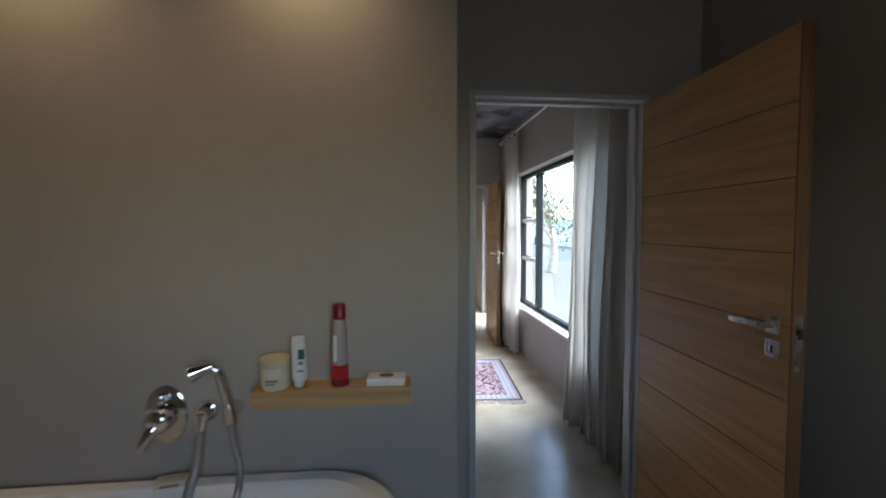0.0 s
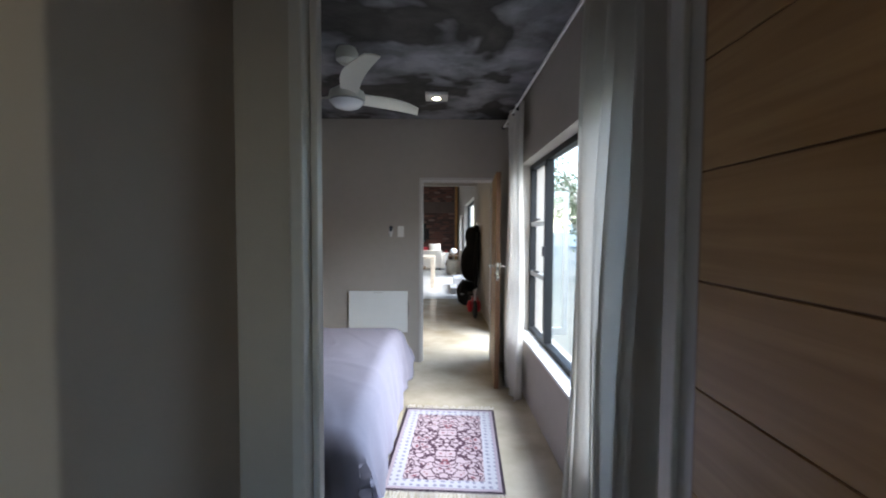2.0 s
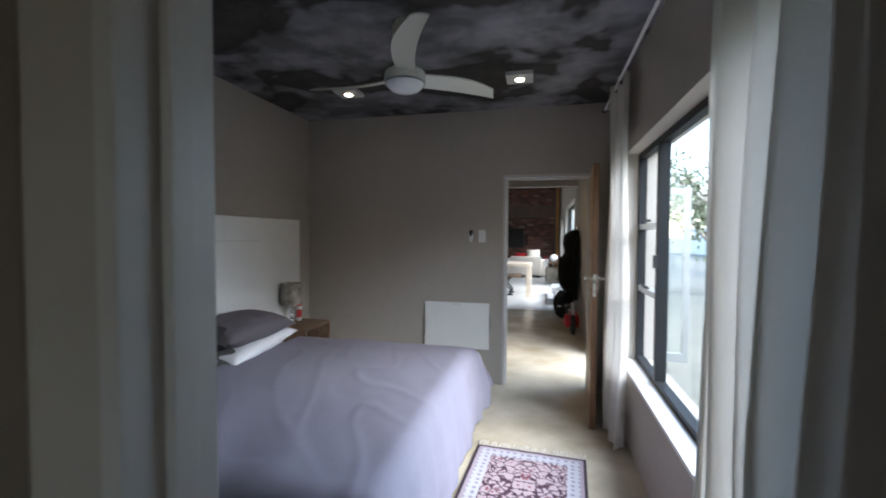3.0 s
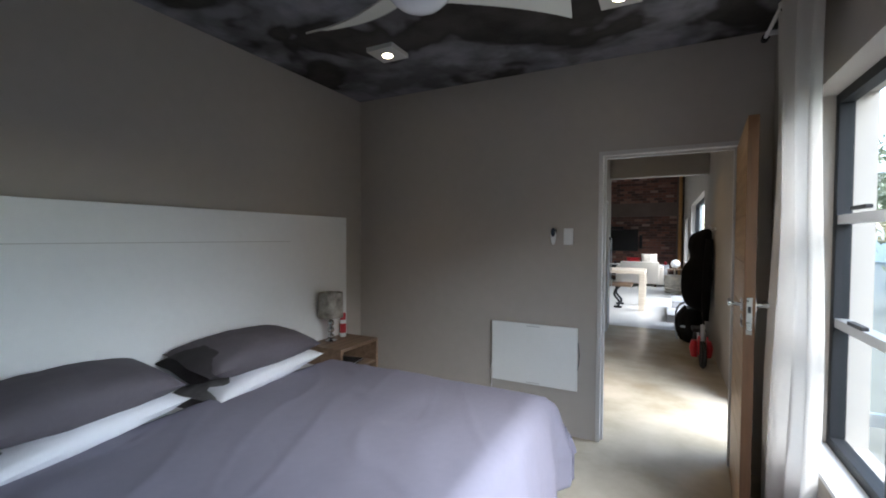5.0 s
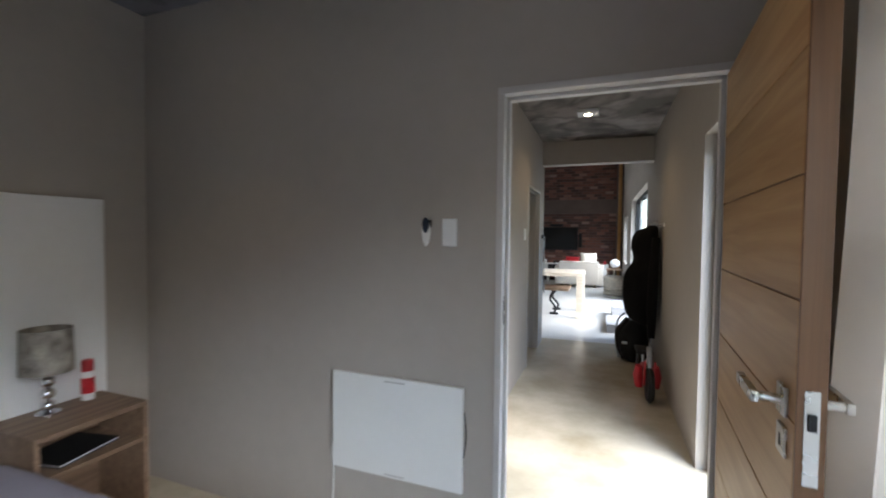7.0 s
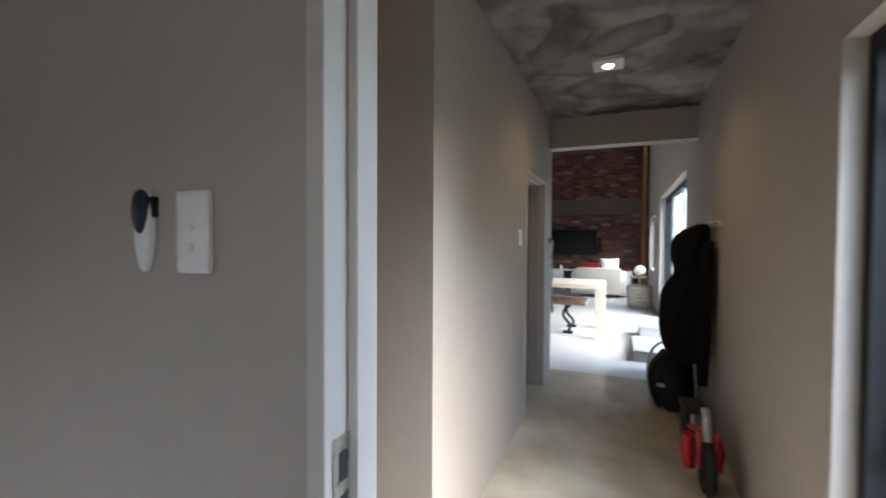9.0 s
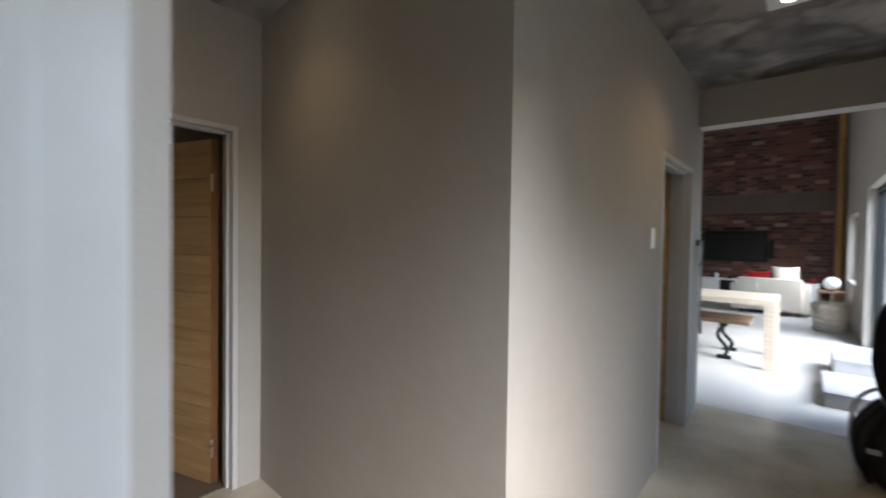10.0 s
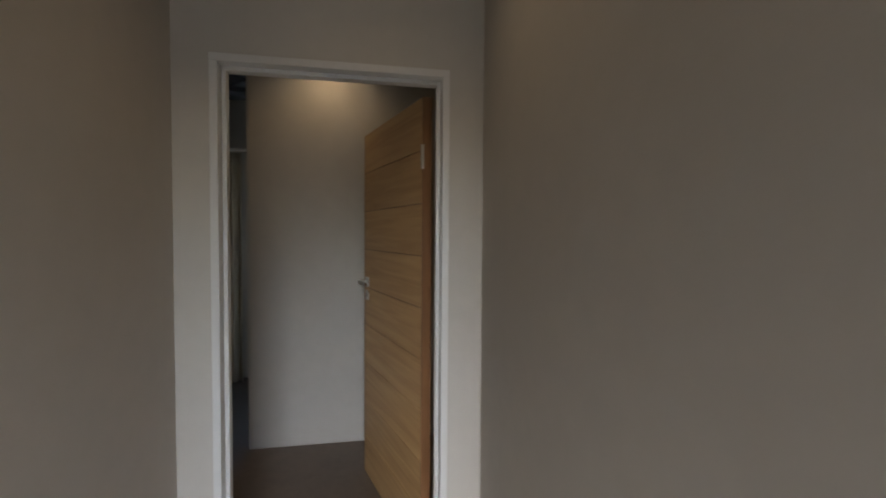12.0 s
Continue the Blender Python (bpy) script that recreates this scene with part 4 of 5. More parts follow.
for sgn in (-1, 1):
    fb = bmesh.new()
    rnd = random.Random(5 + sgn)
    for i in range(64):
        x = -RW / 2 + RW * (i + 0.5) / 64
        L1 = rnd.uniform(0.05, 0.085)
        dx = rnd.uniform(-0.025, 0.025)
        y0 = sgn * RL / 2
        tube(fb, [(x, y0, 0.006), (x + dx * 0.4, y0 + sgn * L1 * 0.5, 0.006 + rnd.uniform(0, 0.004)), (x + dx, y0 + sgn * L1, 0.004)], 0.0035, 5)
    tagged(part("fringe", fb, FRINGE, rug, "knotted cream fringe"), kind="stuff")

# ---- bathroom ----
tub = thing("bathtub", "white oval-ended acrylic bathtub against the wall", "bathtub")


def rounded(bm, x0, x1, y0, y1, r, z, n=10):
    out = []
    for cx, cy, a in ((x1 - r, y1 - r, 0), (x0 + r, y1 - r, 90), (x0 + r, y0 + r, 180), (x1 - r, y0 + r, 270)):
        for k in range(n + 1):
            t = radians(a + 90 * k / n)
            out.append(bm.verts.new((cx + r * math.cos(t), cy + r * math.sin(t), z)))
    return out


tb = bmesh.new()
X0, X1, T0, T1 = -1.75, 0.03, 0.83, 1.605
loops = [rounded(tb, X0 + 0.1, X1 - 0.1, T0 + 0.08, T1 - 0.01, 0.25, 0.0), rounded(tb, X0 + 0.02, X1 - 0.02, T0 + 0.02, T1, 0.3, 0.5), rounded(tb, X0, X1, T0, T1, 0.3, 0.52),
         rounded(tb, X0, X1, T0, T1, 0.3, 0.545), rounded(tb, X0 + 0.012, X1 - 0.012, T0 + 0.012, T1 - 0.012, 0.29, 0.555), rounded(tb, X0 + 0.07, X1 - 0.07, T0 + 0.06, T1 - 0.06, 0.25, 0.553),
         rounded(tb, X0 + 0.09, X1 - 0.09, T0 + 0.08, T1 - 0.08, 0.24, 0.53), rounded(tb, X0 + 0.2, X1 - 0.2, T0 + 0.14, T1 - 0.14, 0.2, 0.14)]
for a, b in zip(loops, loops[1:]):
    for i in range(len(a)):
        tb.faces.new((a[i], a[(i + 1) % len(a)], b[(i + 1) % len(b)], b[i]))
tb.faces.new(loops[0][::-1])
tb.faces.new(loops[-1])
part("shell", tb, CERAMIC, tub, smooth=True)
mx_ = thing("bath_mixer", "chrome wall-mounted bath mixer with lever", "tap", pose(-0.815, 1.62, 0.785))
pl = bmesh.new()
lathe(pl, [(0.01, 0.0), (0.072, 0.0), (0.074, 0.006), (0.066, 0.013), (0.01, 0.014)], seg=40, squash=(1.0, 1.45))
bmesh.ops.transform(pl, matrix=pose(0, 0, 0, 90, 0, 0), verts=pl.verts)
part("plate", pl, CHROME, mx_, "oval chrome wall plate", True)
bd = bmesh.new()
lathe(bd, [(0.046, 0.0), (0.046, 0.04), (0.042, 0.062), (0.03, 0.074), (0.006, 0.078)], seg=32)
bmesh.ops.transform(bd, matrix=pose(0, -0.01, 0.0, 90, 0, 0), verts=bd.verts)
part("body", bd, CHROME, mx_, smooth=True)
lv = bmesh.new()
lv_pts = smooth_curve([(0, -0.06, -0.01), (-0.018, -0.08, -0.035), (-0.033, -0.09, -0.065), (-0.04, -0.092, -0.09)], 5)
for i, (p, q) in enumerate(zip(lv_pts, lv_pts[1:])):
    cyl(lv, p, q, 0.024 - 0.0006 * i, 0.024 - 0.0006 * (i + 1), seg=16)
part("lever", lv, CHROME, mx_, "chrome lever handle", True)
part("diverter", lathe(bmesh.new(), [(0.014, 0.0), (0.016, 0.02), (0.012, 0.03)], centre=(0.0, -0.035, 0.055), seg=18), CHROME, mx_, smooth=True)
hs_ = thing("hand_shower", "chrome hand shower on its wall holder with hose", "shower head", pose(0, 0, 0.035))
hb_ = cyl(bmesh.new(), (-0.573, 1.62, 0.765), (-0.573, 1.56, 0.765), 0.03, 0.024, seg=24)
cyl(hb_, (-0.573, 1.565, 0.735), (-0.577, 1.56, 0.80), 0.024, 0.021, seg=20)
part("holder", hb_, CHROME, hs_, smooth=True)
part("grip", tube(bmesh.new(), smooth_curve([(-0.575, 1.56, 0.78), (-0.59, 1.555, 0.86), (-0.605, 1.55, 0.92), (-0.635, 1.545, 0.945)], 6), 0.0165, 14), CHROME, hs_, smooth=True)
hd = bmesh.new()
lathe(hd, [(0.015, 0), (0.02, 0.03), (0.029, 0.06), (0.03, 0.068), (0.024, 0.07)], seg=24)
bmesh.ops.transform(hd, matrix=look((-0.625, 1.545, 0.945), (-0.45, 1.6, 1.0)), verts=hd.verts)
part("head", hd, CHROME, hs_, "flared chrome spray head", True)
hose = smooth_curve([(-0.573, 1.56, 0.74), (-0.56, 1.555, 0.66), (-0.54, 1.55, 0.58), (-0.535, 1.5, 0.5), (-0.58, 1.45, 0.4)], 6)
part("hose", tube(bmesh.new(), hose, 0.012, 10), GREY_METAL, hs_, "ribbed steel hose", True)
ot = thing("hose_outlet", "round chrome hose outlet on the wall", "tap", pose(0, 0, 0.03))
part("rose", cyl(bmesh.new(), (-0.672, 1.62, 0.765), (-0.672, 1.60, 0.765), 0.04, 0.036, seg=28), CHROME, ot, smooth=True)
ob_ = cyl(bmesh.new(), (-0.672, 1.60, 0.765), (-0.672, 1.555, 0.765), 0.026, 0.024, seg=20)
cyl(ob_, (-0.672, 1.57, 0.77), (-0.675, 1.56, 0.715), 0.023, 0.018, seg=18)
part("elbow", ob_, CHROME, ot, smooth=True)
part("hose", tube(bmesh.new(), smooth_curve([(-0.675, 1.56, 0.72), (-0.68, 1.555, 0.66), (-0.69, 1.55, 0.58), (-0.7, 1.5, 0.5), (-0.68, 1.45, 0.4)], 6), 0.016, 10), GREY_METAL, ot, "thick ribbed hose", True)
sp_ = thing("soap", "small white soap packet on the bathtub's rim", "soap", pose(-0.775, 1.555, 0.558, 0, 0, 12))
part("packet", boxes((-0.05, -0.03, 0, 0.05, 0.03, 0.022), bevel=0.006), CREAM, sp_)
part("print", boxes((-0.03, -0.0312, 0.006, 0.03, -0.0302, 0.015)), GREY_PRINT, sp_)
shf = thing("wall_shelf", "solid pale wooden floating shelf above the bathtub", "shelf")
part("board", boxes((-0.485, 1.51, 0.83, 0.068, 1.62, 0.89), bevel=0.003), SHELF_WOOD, shf)
jar = thing("jar", "squat cream cosmetic jar with pale lid on the shelf", "jar", pose(-0.415, 1.56, 0.89))
part("body", lathe(bmesh.new(), [(0.045, 0), (0.05, 0.006), (0.05, 0.075), (0.046, 0.08)]), CREAM, jar, smooth=True)
part("lid", lathe(bmesh.new(), [(0.051, 0.08), (0.052, 0.083), (0.052, 0.108), (0.048, 0.112)]), mat("pale_yellow_lid", (0.64, 0.57, 0.38), 0.4), jar, "pale yellow lid", True)
part("print", boxes((-0.02, -0.0512, 0.035, 0.022, -0.0495, 0.042), (-0.02, -0.0512, 0.025, 0.012, -0.0495, 0.03)), GREY_PRINT, jar)
tu = thing("cream_tube", "white cosmetic tube with green print standing on its cap", "tube", pose(-0.33, 1.56, 0.89))
tbm = bmesh.new()
lathe(tbm, [(0.022, 0.025), (0.027, 0.032), (0.028, 0.1), (0.028, 0.178), (0.027, 0.182)], squash=(1, 0.75))
part("body", tbm, PLASTIC, tu, smooth=True)
part("cap", lathe(bmesh.new(), [(0.014, 0), (0.019, 0.003), (0.02, 0.025)]), PLASTIC, tu, smooth=True)
part("print", boxes((0.0, -0.0222, 0.105, 0.022, -0.0195, 0.14)), GREEN, tu, "dark green printed square")
part("print", boxes((0.0, -0.0222, 0.085, 0.016, -0.0205, 0.097), (-0.004, -0.022, 0.06, 0.018, -0.0205, 0.066)), GREY_PRINT, tu)
bo = thing("bottle", "tall clear lotion bottle with crimson cap and red label", "bottle", pose(-0.187, 1.56, 0.89) @ Matrix.Scale(0.94, 4))
part("body", lathe(bmesh.new(), [(0.03, 0), (0.032, 0.004), (0.03, 0.1), (0.028, 0.21), (0.023, 0.25), (0.018, 0.258)]), CLEAR_PINK, bo, smooth=True)
part("cap", lathe(bmesh.new(), [(0.021, 0.258), (0.024, 0.261), (0.024, 0.312), (0.021, 0.317)]), CRIMSON, bo, "crimson plastic cap", True)
part("label", lathe(bmesh.new(), [(0.0322, 0.01), (0.0327, 0.01), (0.0318, 0.085), (0.0312, 0.085)]), RED, bo, "red printed label", True)
part("print", boxes((-0.02, -0.0305, 0.1, -0.008, -0.027, 0.2)), WHITE, bo, "white upright lettering as a bar")
part("fluid_line", lathe(bmesh.new(), [(0.0322, 0.004), (0.0328, 0.004), (0.0328, 0.03), (0.0322, 0.03)]), CRIMSON, bo)
so_ = thing("soap_dish", "rectangular printed soap packet lying on the shelf", "soap", pose(-0.02, 1.565, 0.89, 0, 0, -3))
part("packet", boxes((-0.07, -0.04, 0, 0.07, 0.04, 0.028), bevel=0.006), PLASTIC, so_)
part("print", lathe(bmesh.new(), [(0.028, 0.0281), (0.028, 0.029)], squash=(1, 0.7)), CRIMSON, so_, "dark red oval print")

# ---- passage ----
sw2 = thing("light_switch", "white light switch beside the passage doorway", "switch")
part("plate", boxes((XC, 8.60, 1.41, XC + 0.01, 8.68, 1.53), bevel=0.004), PLASTIC, sw2)
part("rocker", boxes((XC + 0.01, 8.63, 1.455, XC + 0.014, 8.65, 1.485), bevel=0.0015), PLASTIC, sw2)
kh = thing("key_hanger", "dark hanger with keys and a lead on the wall's end", "keys")
part("bar", boxes((XC, 9.98, 1.42, XC + 0.02, 10.1, 1.47), bevel=0.004), RUBBER, kh)
rk = random.Random(4)
for i in range(7):
    y = 9.99 + i * 0.017
    z = rk.uniform(1.30, 1.42)
    part("key", boxes((XC + 0.02, y - 0.008, z - 0.06, XC + 0.03, y + 0.01, z + 0.04), bevel=0.003), (GREY_METAL, RUBBER)[i % 2], kh)
part("strap", tube(bmesh.new(), smooth_curve([(XC + 0.025, 10.05, 1.4), (XC + 0.03, 10.06, 1.1), (XC + 0.03, 10.02, 0.78), (XC + 0.035, 10.08, 0.68), (XC + 0.03, 10.11, 0.8)], 5), 0.008, 8), GREY_METAL, kh, "hanging dog lead", True)


def lumpy(bm, rings, seg=26, seed=0, rough=0.02):
    """A soft body lofted through ellipse rings (x, y, z, rx, ry)."""
    out = []
    for x, y, z, rx, ry in rings:
        row = []
        for i in range(seg):
            a = 2 * math.pi * i / seg
            f = 1 + rough * 4 * noise.noise(Vector((math.cos(a) * 1.6 + seed, math.sin(a) * 1.6, z * 4))) + rough * 1.5 * math.sin(a * 7 + z * 3 + seed)
            row.append(bm.verts.new((x + rx * f * math.cos(a), y + ry * f * math.sin(a), z)))
        out.append(row)
    for a, b in zip(out, out[1:]):
        for i in range(seg):
            bm.faces.new((a[i], a[(i + 1) % seg], b[(i + 1) % seg], b[i]))
    bm.faces.new(out[0][::-1])
    bm.faces.new(out[-1])
    return bm


rack = thing("coat_hook_rail", "wall rail with bright metal coat hooks", "coat hooks")
part("rail", boxes((XR - 0.015, 8.9, 1.56, XR, 9.65, 1.60), bevel=0.003), FRAME, rack)
for i in range(5):
    y = 8.98 + i * 0.15
    part("hook", tube(bmesh.new(), [(XR - 0.01, y, 1.58), (XR - 0.05, y, 1.57), (XR - 0.06, y, 1.63)], 0.006, 8), CHROME, rack, "chrome hook")


def rings_along(pts, n=22):
    cs = [smooth_curve([(i, p[k], 0) for i, p in enumerate(pts)], 6) for k in range(5)]
    return [tuple(c[i].y for c in cs) for i in range(len(cs[0]))]


coat = tagged(new("hanging_coat", mesh_of("hanging_coat", lumpy(bmesh.new(), rings_along(
    [(1.30, 9.27, 0.52, 0.06, 0.16), (1.28, 9.27, 0.60, 0.14, 0.25), (1.26, 9.27, 0.8, 0.175, 0.29), (1.27, 9.27, 1.05, 0.165, 0.28), (1.305, 9.27, 1.2, 0.12, 0.24), (1.30, 9.25, 1.36, 0.135, 0.21), (1.32, 9.25, 1.5, 0.115, 0.19),
     (1.38, 9.24, 1.58, 0.04, 0.1)])), BLACK_CLOTH, True)), "black coats and bags hanging in a bunch on hooks", "coat")
part("sleeve", lumpy(bmesh.new(), [(1.36, 8.98, 0.42, 0.035, 0.05), (1.36, 8.98, 0.7, 0.05, 0.06), (1.37, 9.0, 1.1, 0.05, 0.07), (1.39, 9.03, 1.45, 0.04, 0.06)], seed=4), BLACK_CLOTH, coat, smooth=True)
part("strap", tube(bmesh.new(), smooth_curve([(1.33, 9.05, 0.62), (1.34, 9.0, 0.45), (1.35, 9.03, 0.36)], 5), 0.01, 8), BLACK_NYLON, coat)
bag = thing("backpack", "black child carrier backpack standing on the floor", "backpack")
part("sack", lumpy(bmesh.new(), [(1.25, 9.72, 0.0, 0.12, 0.2), (1.24, 9.72, 0.06, 0.17, 0.26), (1.23, 9.72, 0.2, 0.18, 0.28), (1.24, 9.74, 0.36, 0.16, 0.25), (1.27, 9.76, 0.47, 0.1, 0.17)], seed=9), BLACK_NYLON, bag, smooth=True)
part("frame", tube(bmesh.new(), smooth_curve([(1.07, 9.62, 0.02), (1.04, 9.66, 0.25), (1.07, 9.7, 0.46), (1.18, 9.74, 0.55), (1.32, 9.76, 0.56)], 5), 0.012, 10), GREY_METAL, bag, "grey tube frame", True)
for y in (9.5, 9.62):
    part("strap", tube(bmesh.new(), smooth_curve([(1.16, y, 0.5), (1.06, y - 0.06, 0.36), (1.06, y - 0.08, 0.2), (1.12, y - 0.06, 0.06)], 5), 0.018, 8), BLACK_NYLON, bag, smooth=True)
part("buckle", boxes((1.1, 9.44, 0.22, 1.16, 9.455, 0.25), bevel=0.004), GREY_METAL, bag)
bike = thing("balance_bike", "child's red and black balance bike by the wall", "toy bike", pose(1.28, 8.36, 0, 0, 0, 3))
for y, nm in ((-0.1, "front_wheel"), (0.5, "rear_wheel")):
    w = bmesh.new()
    bmesh.ops.create_cone(w, cap_ends=True, segments=32, radius1=0.155, radius2=0.155, depth=0.05, matrix=pose(0, y, 0.155, 0, 90, 0))
    bmesh.ops.bevel(w, geom=[e_ for e_ in w.edges if abs((e_.verts[0].co - e_.verts[1].co).x) < 1e-4 and abs(e_.calc_face_angle(0)) > 1], offset=0.018, segments=3, affect="EDGES")
    wh = part("wheel", w, RUBBER, bike, "black rubber tyre", True)
    part("hub", cyl(bmesh.new(), (-0.032, y, 0.155), (0.032, y, 0.155), 0.07), RUBBER, wh)
part("fork", boxes((-0.05, -0.115, 0.15, -0.034, -0.08, 0.36), (0.034, -0.115, 0.15, 0.05, -0.08, 0.36), bevel=0.004), RED, bike, "red front fork")
part("frame", tube(bmesh.new(), [(0, -0.08, 0.36), (0, 0.2, 0.26), (0, 0.5, 0.155)], 0.022, 12), RED, bike, "red frame tube", True)
part("saddle", boxes((-0.07, 0.2, 0.34, 0.07, 0.42, 0.385), bevel=0.018), RUBBER, bike, smooth=True)
part("seat_post", cyl(bmesh.new(), (0, 0.3, 0.22), (0, 0.32, 0.35), 0.013), GREY_METAL, bike)
part("stem", tube(bmesh.new(), [(0, -0.09, 0.3), (0, -0.06, 0.43), (0, -0.03, 0.47)], 0.024, 12), GREY_METAL, bike, "grey metal steering stem", smooth=True)
for x in (-0.14, 0.14):
    part("side_panel", lumpy(bmesh.new(), [(x * 0.5, 0.02, 0.1, 0.035, 0.05), (x * 0.55, 0.03, 0.2, 0.045, 0.07), (x * 0.5, 0.04, 0.28, 0.03, 0.05)], seg=14), RED, bike, "red moulded side panel", True)

# ---- living room ----
back = setting("wall_brick", boxes((XLL, YW + 0.01, 0, XR, YW + 0.25, HL)), MORTAR, "face-brick wall with pale mortar", "wall")


def brick_field(x0, x1, z0, z1):
    vs, fs = [], []
    rnd = random.Random(11)
    bw, bh, j = 0.222, 0.073, 0.011
    row = 0
    z = z0
    while z + bh <= z1 + 0.001:
        x = x0 - (bw / 2 if row % 2 else 0)
        while x < x1:
            a, c = max(x, x0), min(x + bw, x1)
            if c - a > 0.03:
                y = YW - rnd.uniform(0.0, 0.007)
                k = len(vs)
                vs += [(a, y, z), (c, y, z), (c, y, z + bh), (a, y, z + bh), (a, YW + 0.012, z), (c, YW + 0.012, z), (c, YW + 0.012, z + bh), (a, YW + 0.012, z + bh)]
                fs += [(k, k + 1, k + 2, k + 3), (k, k + 4, k + 5, k + 1), (k + 1, k + 5, k + 6, k + 2), (k + 2, k + 6, k + 7, k + 3), (k + 3, k + 7, k + 4, k)]
            x += bw + j
        z += bh + j
        row += 1
    me = bpy.data.meshes.new("bricks")
    me.from_pydata(vs, [], fs)
    me.materials.append(BRICK)
    o = new("bricks", me)
    o.parent = back
    tagged(o, "dark red and brown fired bricks", kind="stuff")


brick_field(-4.9, 1.25, 0.0, 2.19)
brick_field(-4.9, 1.25, 2.63, HL - 0.02)
part("band", boxes((-4.9, YW - 0.012, 2.2, 1.25, YW + 0.012, 2.62)), BAND, back, "plain concrete band across the bricks")
pp = thing("copper_pipe", "upright copper-coloured pipe in the living room corner", "pipe")
part("pipe", cyl(bmesh.new(), (1.35, YW - 0.05, 0), (1.35, YW - 0.05, HL), 0.055, seg=20), COPPER, pp, smooth=True)
tv = thing("television", "flat black television fixed to the brick wall", "television")
part("casing", boxes((-1.19, YW - 0.09, 1.0, 0.11, YW - 0.03, 1.74), bevel=0.008), BLACK_ALU, tv)
part("screen", boxes((-1.16, YW - 0.093, 1.04, 0.08, YW - 0.0905, 1.71)), SCREEN, tv, "dark glossy screen")
part("bracket", boxes((-0.7, YW - 0.03, 1.2, -0.3, YW - 0.008, 1.5)), RUBBER, tv)
for x in (0.19, -0.55):
    s_ = thing("loudspeaker", "small black loudspeaker on the brick wall", "speaker")
    if x > 0:
        part("box", boxes((0.15, YW - 0.1, 1.1, 0.24, YW - 0.012, 1.55), bevel=0.006), BLACK_NYLON, s_)
    else:
        part("box", boxes((-0.75, YW - 0.1, 1.76, -0.35, YW - 0.012, 1.84), bevel=0.006), BLACK_NYLON, s_)
cons = thing("tv_console", "long low white television console", "cabinet")
part("body", boxes((-2.6, YW - 0.5, 0.2, 1.05, YW - 0.02, 0.58), bevel=0.006), WHITE, cons)
for i in range(4):
    x = -2.58 + i * 0.91
    part("drawer_front", boxes((x, YW - 0.518, 0.22, x + 0.88, YW - 0.5, 0.56), bevel=0.004), (WHITE, BLACK_ALU)[i == 2 and 1 or 0], cons)
for x in (-2.4, -0.8, 0.85):
    part("leg", boxes((x, YW - 0.45, 0, x + 0.06, YW - 0.1, 0.2)), WHITE, cons)
ri = random.Random(2)
for i in range(9):
    x = -1.5 + i * 0.3 + ri.uniform(-0.05, 0.05)
    v = thing("ornament", "small ornament on the television console", "ornament", pose(x, YW - 0.25, 0.58), "ornaments on the console")
    hgt = ri.uniform(0.06, 0.16)
    part("body", lathe(bmesh.new(), [(0.03, 0), (0.045, hgt * 0.3), (0.04, hgt * 0.7), (0.02, hgt)], seg=16), (RED, CREAM, WHITE, BLACK_NYLON)[i % 4], v, smooth=True)
sofa = thing("sofa", "cream upholstered armchair seen from behind", "armchair")
part("base", boxes((-0.35, 16.9, 0.06, 0.82, 17.75, 0.4), bevel=0.04), SOFA, sofa, smooth=True)
part("backrest", boxes((-0.3, 16.78, 0.1, 0.78, 17.02, 0.74), bevel=0.07), SOFA, sofa, smooth=True)
for x in (-0.42, 0.72):
    part("arm", boxes((x, 16.85, 0.06, x + 0.18, 17.8, 0.6), bevel=0.05), SOFA, sofa, smooth=True)
for x in (-0.25, 0.65):
    part("leg", boxes((x, 16.95, 0, x + 0.06, 17.0, 0.07)), STAND_WOOD, sofa)
cu = pillow(pose(0.5, 17.12, 0.78, 70, 0, 10), 0.45, 0.42, 0.16, SOFA, "cream cushion on the armchair", 3)
tagged(cu, group="cushions")
cu2 = pillow(pose(0.05, 17.15, 0.72, 70, 0, -8), 0.42, 0.3, 0.13, RED, "dark red cushion on the armchair", 6)
tagged(cu2, group="cushions")
tab = thing("dining_table", "bleached timber dining table with thick square legs", "table")
part("tabletop", boxes((-2.1, 11.98, 0.74, 0.56, 12.92, 0.80), bevel=0.004), TABLE_WOOD, tab)
for x in (0.45, -2.1):
    for y in (11.98, 12.81):
        part("leg", boxes((x, y, 0, x + 0.11, y + 0.11, 0.74), bevel=0.004), TABLE_WOOD, tab)
ben = thing("bench", "dark wooden bench with black cast-iron legs under the table", "bench")
for i in range(4):
    y = 12.24 + i * 0.16
    part("seat_slat", boxes((-1.9, y, 0.445, 0.3, y + 0.15, 0.49), bevel=0.005), STAND_WOOD, ben)
for x in (0.02, -1.7):
    for y, s_ in ((12.3, 1), (12.82, -1)):
        lg = tube(bmesh.new(), smooth_curve([(x + 0.03, y - 0.03 * s_, 0.02), (x + 0.05, y + 0.03 * s_, 0.12), (x - 0.05, y + 0.06 * s_, 0.25), (x - 0.03, y + 0.02 * s_, 0.36), (x + 0.04, y, 0.43)], 5), 0.022, 10)
        box(lg, x - 0.05, y - 0.05, 0, x + 0.1, y + 0.05, 0.035, bevel=0.008)
        part("leg", lg, BLACK_ALU, ben, "black scrolled cast-iron leg", True)
    part("brace", boxes((x - 0.03, 12.26, 0.405, x + 0.05, 12.86, 0.444), bevel=0.004), BLACK_ALU, ben)
bs = thing("basket", "pale woven basket with a looped handle", "basket", pose(1.15, 15.55, 0))
bb = bmesh.new()
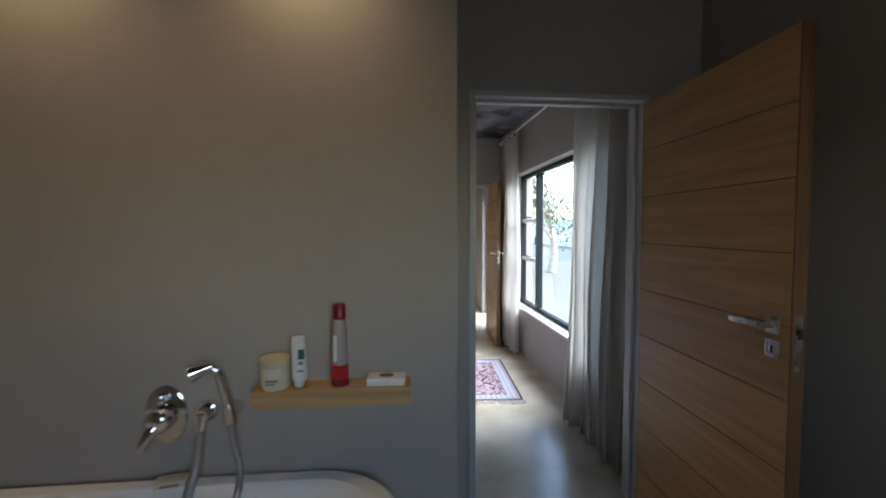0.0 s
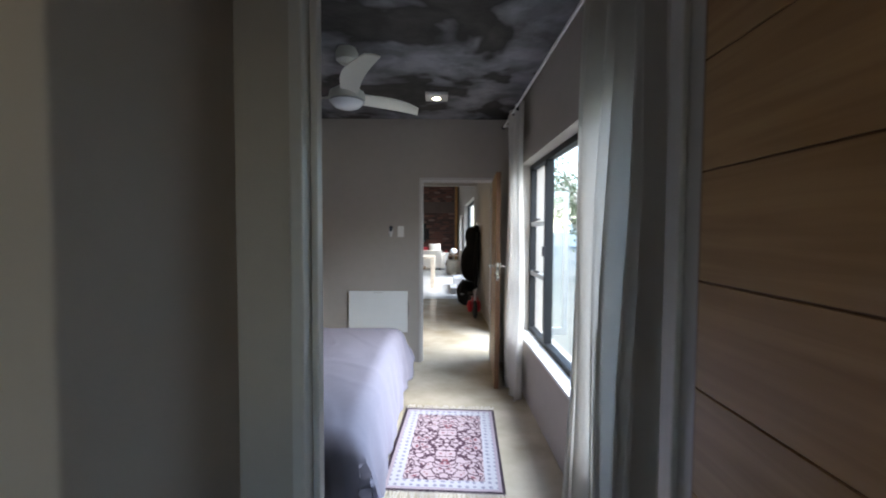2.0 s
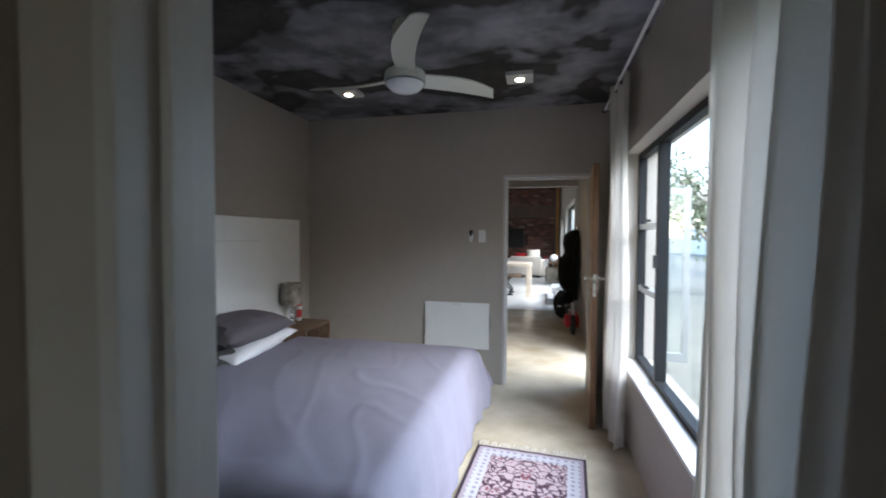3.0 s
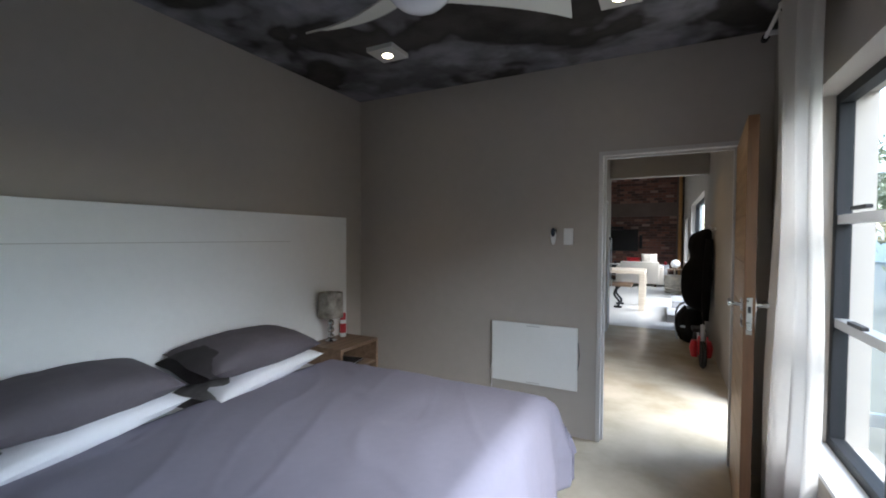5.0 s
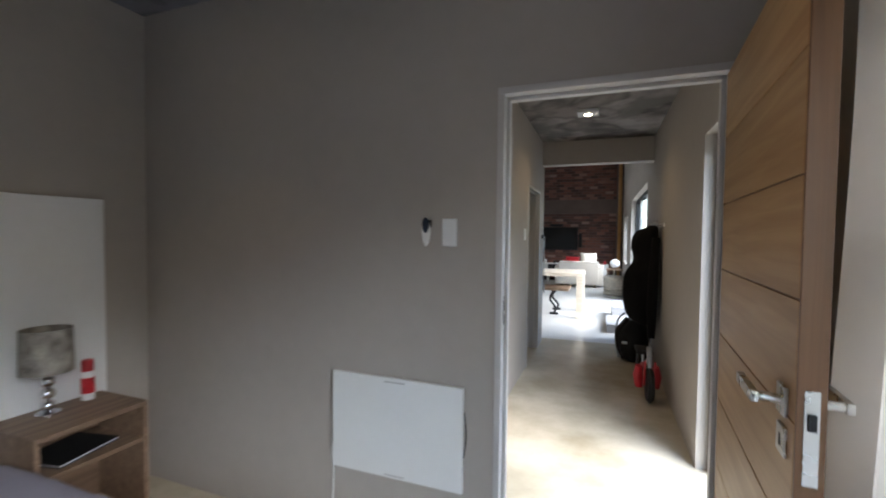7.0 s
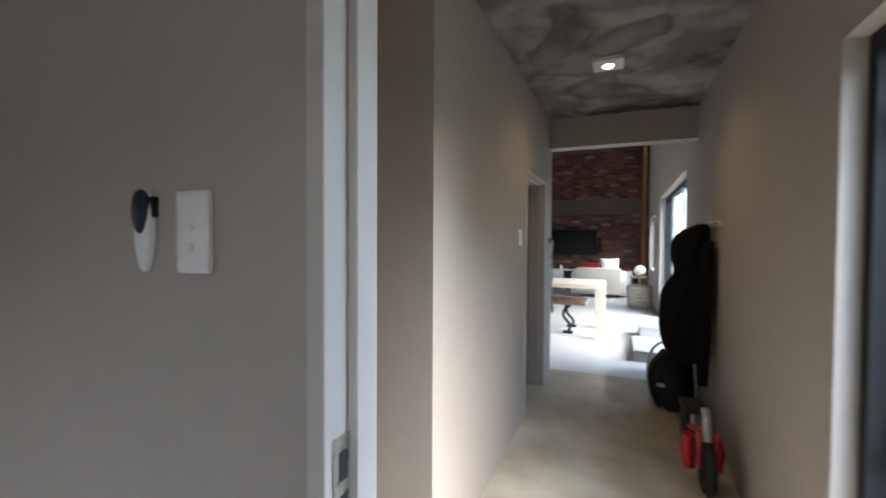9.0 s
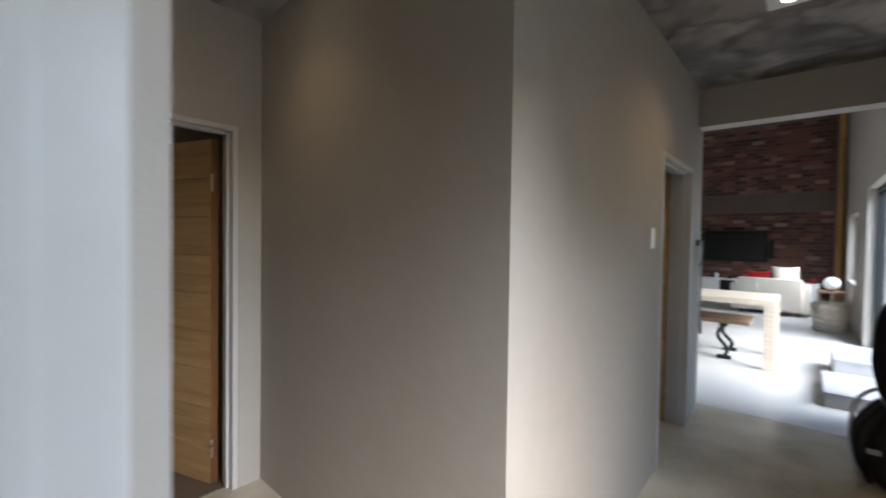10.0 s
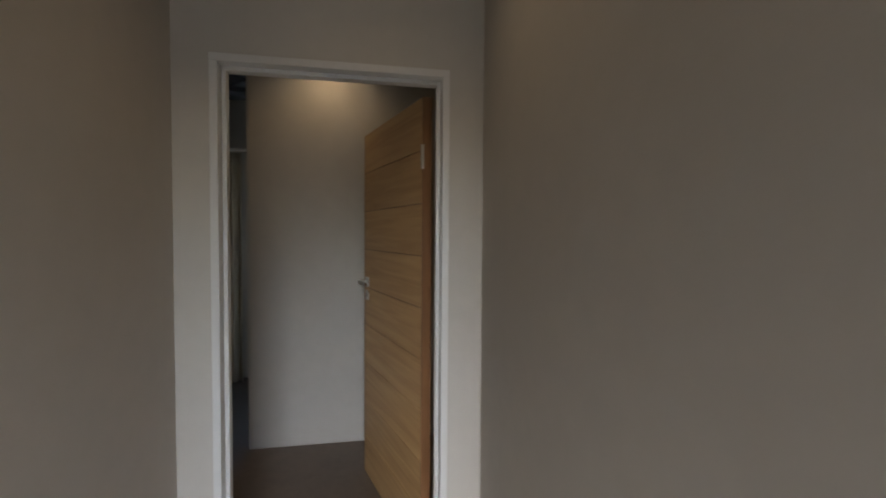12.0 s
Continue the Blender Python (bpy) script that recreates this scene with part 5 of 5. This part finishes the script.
lathe(bb, [(0.21, 0), (0.22, 0.02), (0.24, 0.3), (0.24, 0.46), (0.225, 0.46), (0.22, 0.3), (0.2, 0.03)], seg=30)
part("body", bb, BASKET, bs, smooth=True)
for z in (0.05, 0.13, 0.21, 0.29, 0.37, 0.45):
    part("weave_band", lathe(bmesh.new(), [(0.235, z - 0.022), (0.252, z), (0.235, z + 0.022)], seg=30), BASKET, bs, smooth=True)
part("handle", tube(bmesh.new(), smooth_curve([(0.0, -0.24, 0.44), (0.0, -0.2, 0.56), (0, 0, 0.62), (0, 0.2, 0.56), (0, 0.24, 0.44)], 5), 0.015, 8), BASKET, bs, smooth=True)
st_t = thing("side_table", "small white side table with a pale lamp on it", "side table")
part("top", boxes((0.98, 17.0, 0.5, 1.4, 17.5, 0.53), bevel=0.004), STAND_WOOD, st_t)
for x in (1.0, 1.34):
    for y in (17.02, 17.44):
        part("leg", boxes((x, y, 0, x + 0.035, y + 0.035, 0.5)), STAND_WOOD, st_t)
sl = thing("globe_lamp", "round white globe lamp on the side table", "lamp", pose(1.2, 17.2, 0.53))
gb = bmesh.new()
bmesh.ops.create_uvsphere(gb, u_segments=24, v_segments=14, radius=0.13, matrix=Matrix.Translation((0, 0, 0.15)))
part("globe", gb, OPAL, sl, smooth=True)
part("foot", cyl(bmesh.new(), (0, 0, 0), (0, 0, 0.04), 0.06), STAND_WOOD, sl)
for y0, y1, h, x0 in ((11.02, 11.9, 0.13, 0.95), (11.9, 12.8, 0.26, 1.04)):
    s_ = thing("step", "grey painted step up to the sliding door", "step", group="steps")
    part("tread", boxes((x0, y0, h - 0.03, XR - 0.003, y1, h), bevel=0.004), STEP_GREY, s_)
    part("riser", boxes((x0 + 0.008, y0 + 0.006, 0, XR - 0.003, y1 - 0.002, h - 0.03)), STEP_GREY, s_)

# ---- small room behind the nook ----
shc = thing("shower_curtain", "pale cream curtain in the small room", "curtain")
cb = bmesh.new()
cg = [[cb.verts.new((-3.3 + 0.03 * math.sin(i * 0.9), 5.55 + 0.0095 * i, 0.35 + 1.65 * j / 10)) for i in range(30)] for j in range(11)]
for j in range(10):
    for i in range(29):
        cb.faces.new((cg[j][i], cg[j][i + 1], cg[j + 1][i + 1], cg[j + 1][i]))
co = part("cloth", cb, SHOWER, shc, smooth=True)
co.modifiers.new("thick", "SOLIDIFY").thickness = 0.004
part("rail", cyl(bmesh.new(), (-3.3, 5.36, 2.02), (-3.3, 6.6, 2.02), 0.01), WHITE, shc)

# ---- outside ----
fence = tagged(new("garden_wall", mesh_of("garden_wall", boxes((14.0, -20, -0.12, 14.25, 45, 2.2), bevel=0.02), BLUE_WALL)), "pale plastered garden wall in the sun", "wall", kind="structure")


def tree(x, y, h, seed, leaves=2600, size=0.1):
    rnd = random.Random(seed)
    t = thing("tree", "leafy green garden tree in the sun, also planted unseen to screen low sky", "tree", pose(x, y, -0.12), "garden trees")
    bm = bmesh.new()
    tr = smooth_curve([(0, 0, 0), (0.1, 0.05, h * 0.2), (-0.05, 0.1, h * 0.42), (0.1, 0, h * 0.6)], 4)
    for i, (a, b) in enumerate(zip(tr, tr[1:])):
        cyl(bm, a, b, 0.16 * (1 - i / 18), 0.16 * (1 - (i + 1) / 18), seg=10)
    tips = []
    for i in range(11):
        a = rnd.uniform(0, 6.28)
        s = tr[rnd.randrange(5, len(tr))]
        e_ = s + Vector((math.cos(a) * rnd.uniform(0.8, 1.9), math.sin(a) * rnd.uniform(0.8, 1.9), rnd.uniform(0.3, h * 0.4)))
        mid = (s + e_) / 2 + Vector((0, 0, 0.15))
        cyl(bm, s, mid, 0.055, 0.035, seg=7)
        cyl(bm, mid, e_, 0.035, 0.012, seg=7)
        tips += [mid, e_, (mid + e_) / 2]
    part("trunk", bm, BARK, t, smooth=True)
    vs, fs = [], []
    for _ in range(leaves):
        c = rnd.choice(tips) + Vector((rnd.gauss(0, 0.085 * h), rnd.gauss(0, 0.085 * h), rnd.gauss(0, 0.07 * h)))
        m = Euler((rnd.uniform(0, 6.3), rnd.uniform(0, 6.3), rnd.uniform(0, 6.3))).to_matrix()
        s = rnd.uniform(size / 2, size)
        k = len(vs)
        vs += [tuple(c + m @ Vector(p)) for p in ((-s, 0, 0), (0, -s * 0.42, s * 0.1), (s, 0, 0), (0, s * 0.42, s * 0.1))]
        fs.append((k, k + 1, k + 2, k + 3))
    me = bpy.data.meshes.new("crown")
    me.from_pydata(vs, [], fs)
    me.materials.append(LEAF)
    o = new("crown", me)
    o.parent = t
    tagged(o, "loose crown of small green leaves", kind="stuff")


for x, y, h, s in ((5.4, 14.6, 4.4, 7), (9.0, 11.2, 4.2, 1), (11.5, 19.5, 5.2, 3), (10.5, 22.0, 5.0, 5)):
    tree(x, y, h, s)
# Unseen tree row, added to block low skylight from the bedroom window.
for i in range(12):
    tree(11.3 + 0.7 * math.sin(i * 2.3), -16.0 + i * 1.7, 5.4 + 0.6 * math.sin(i * 1.7), 20 + i, 3600, 0.15)
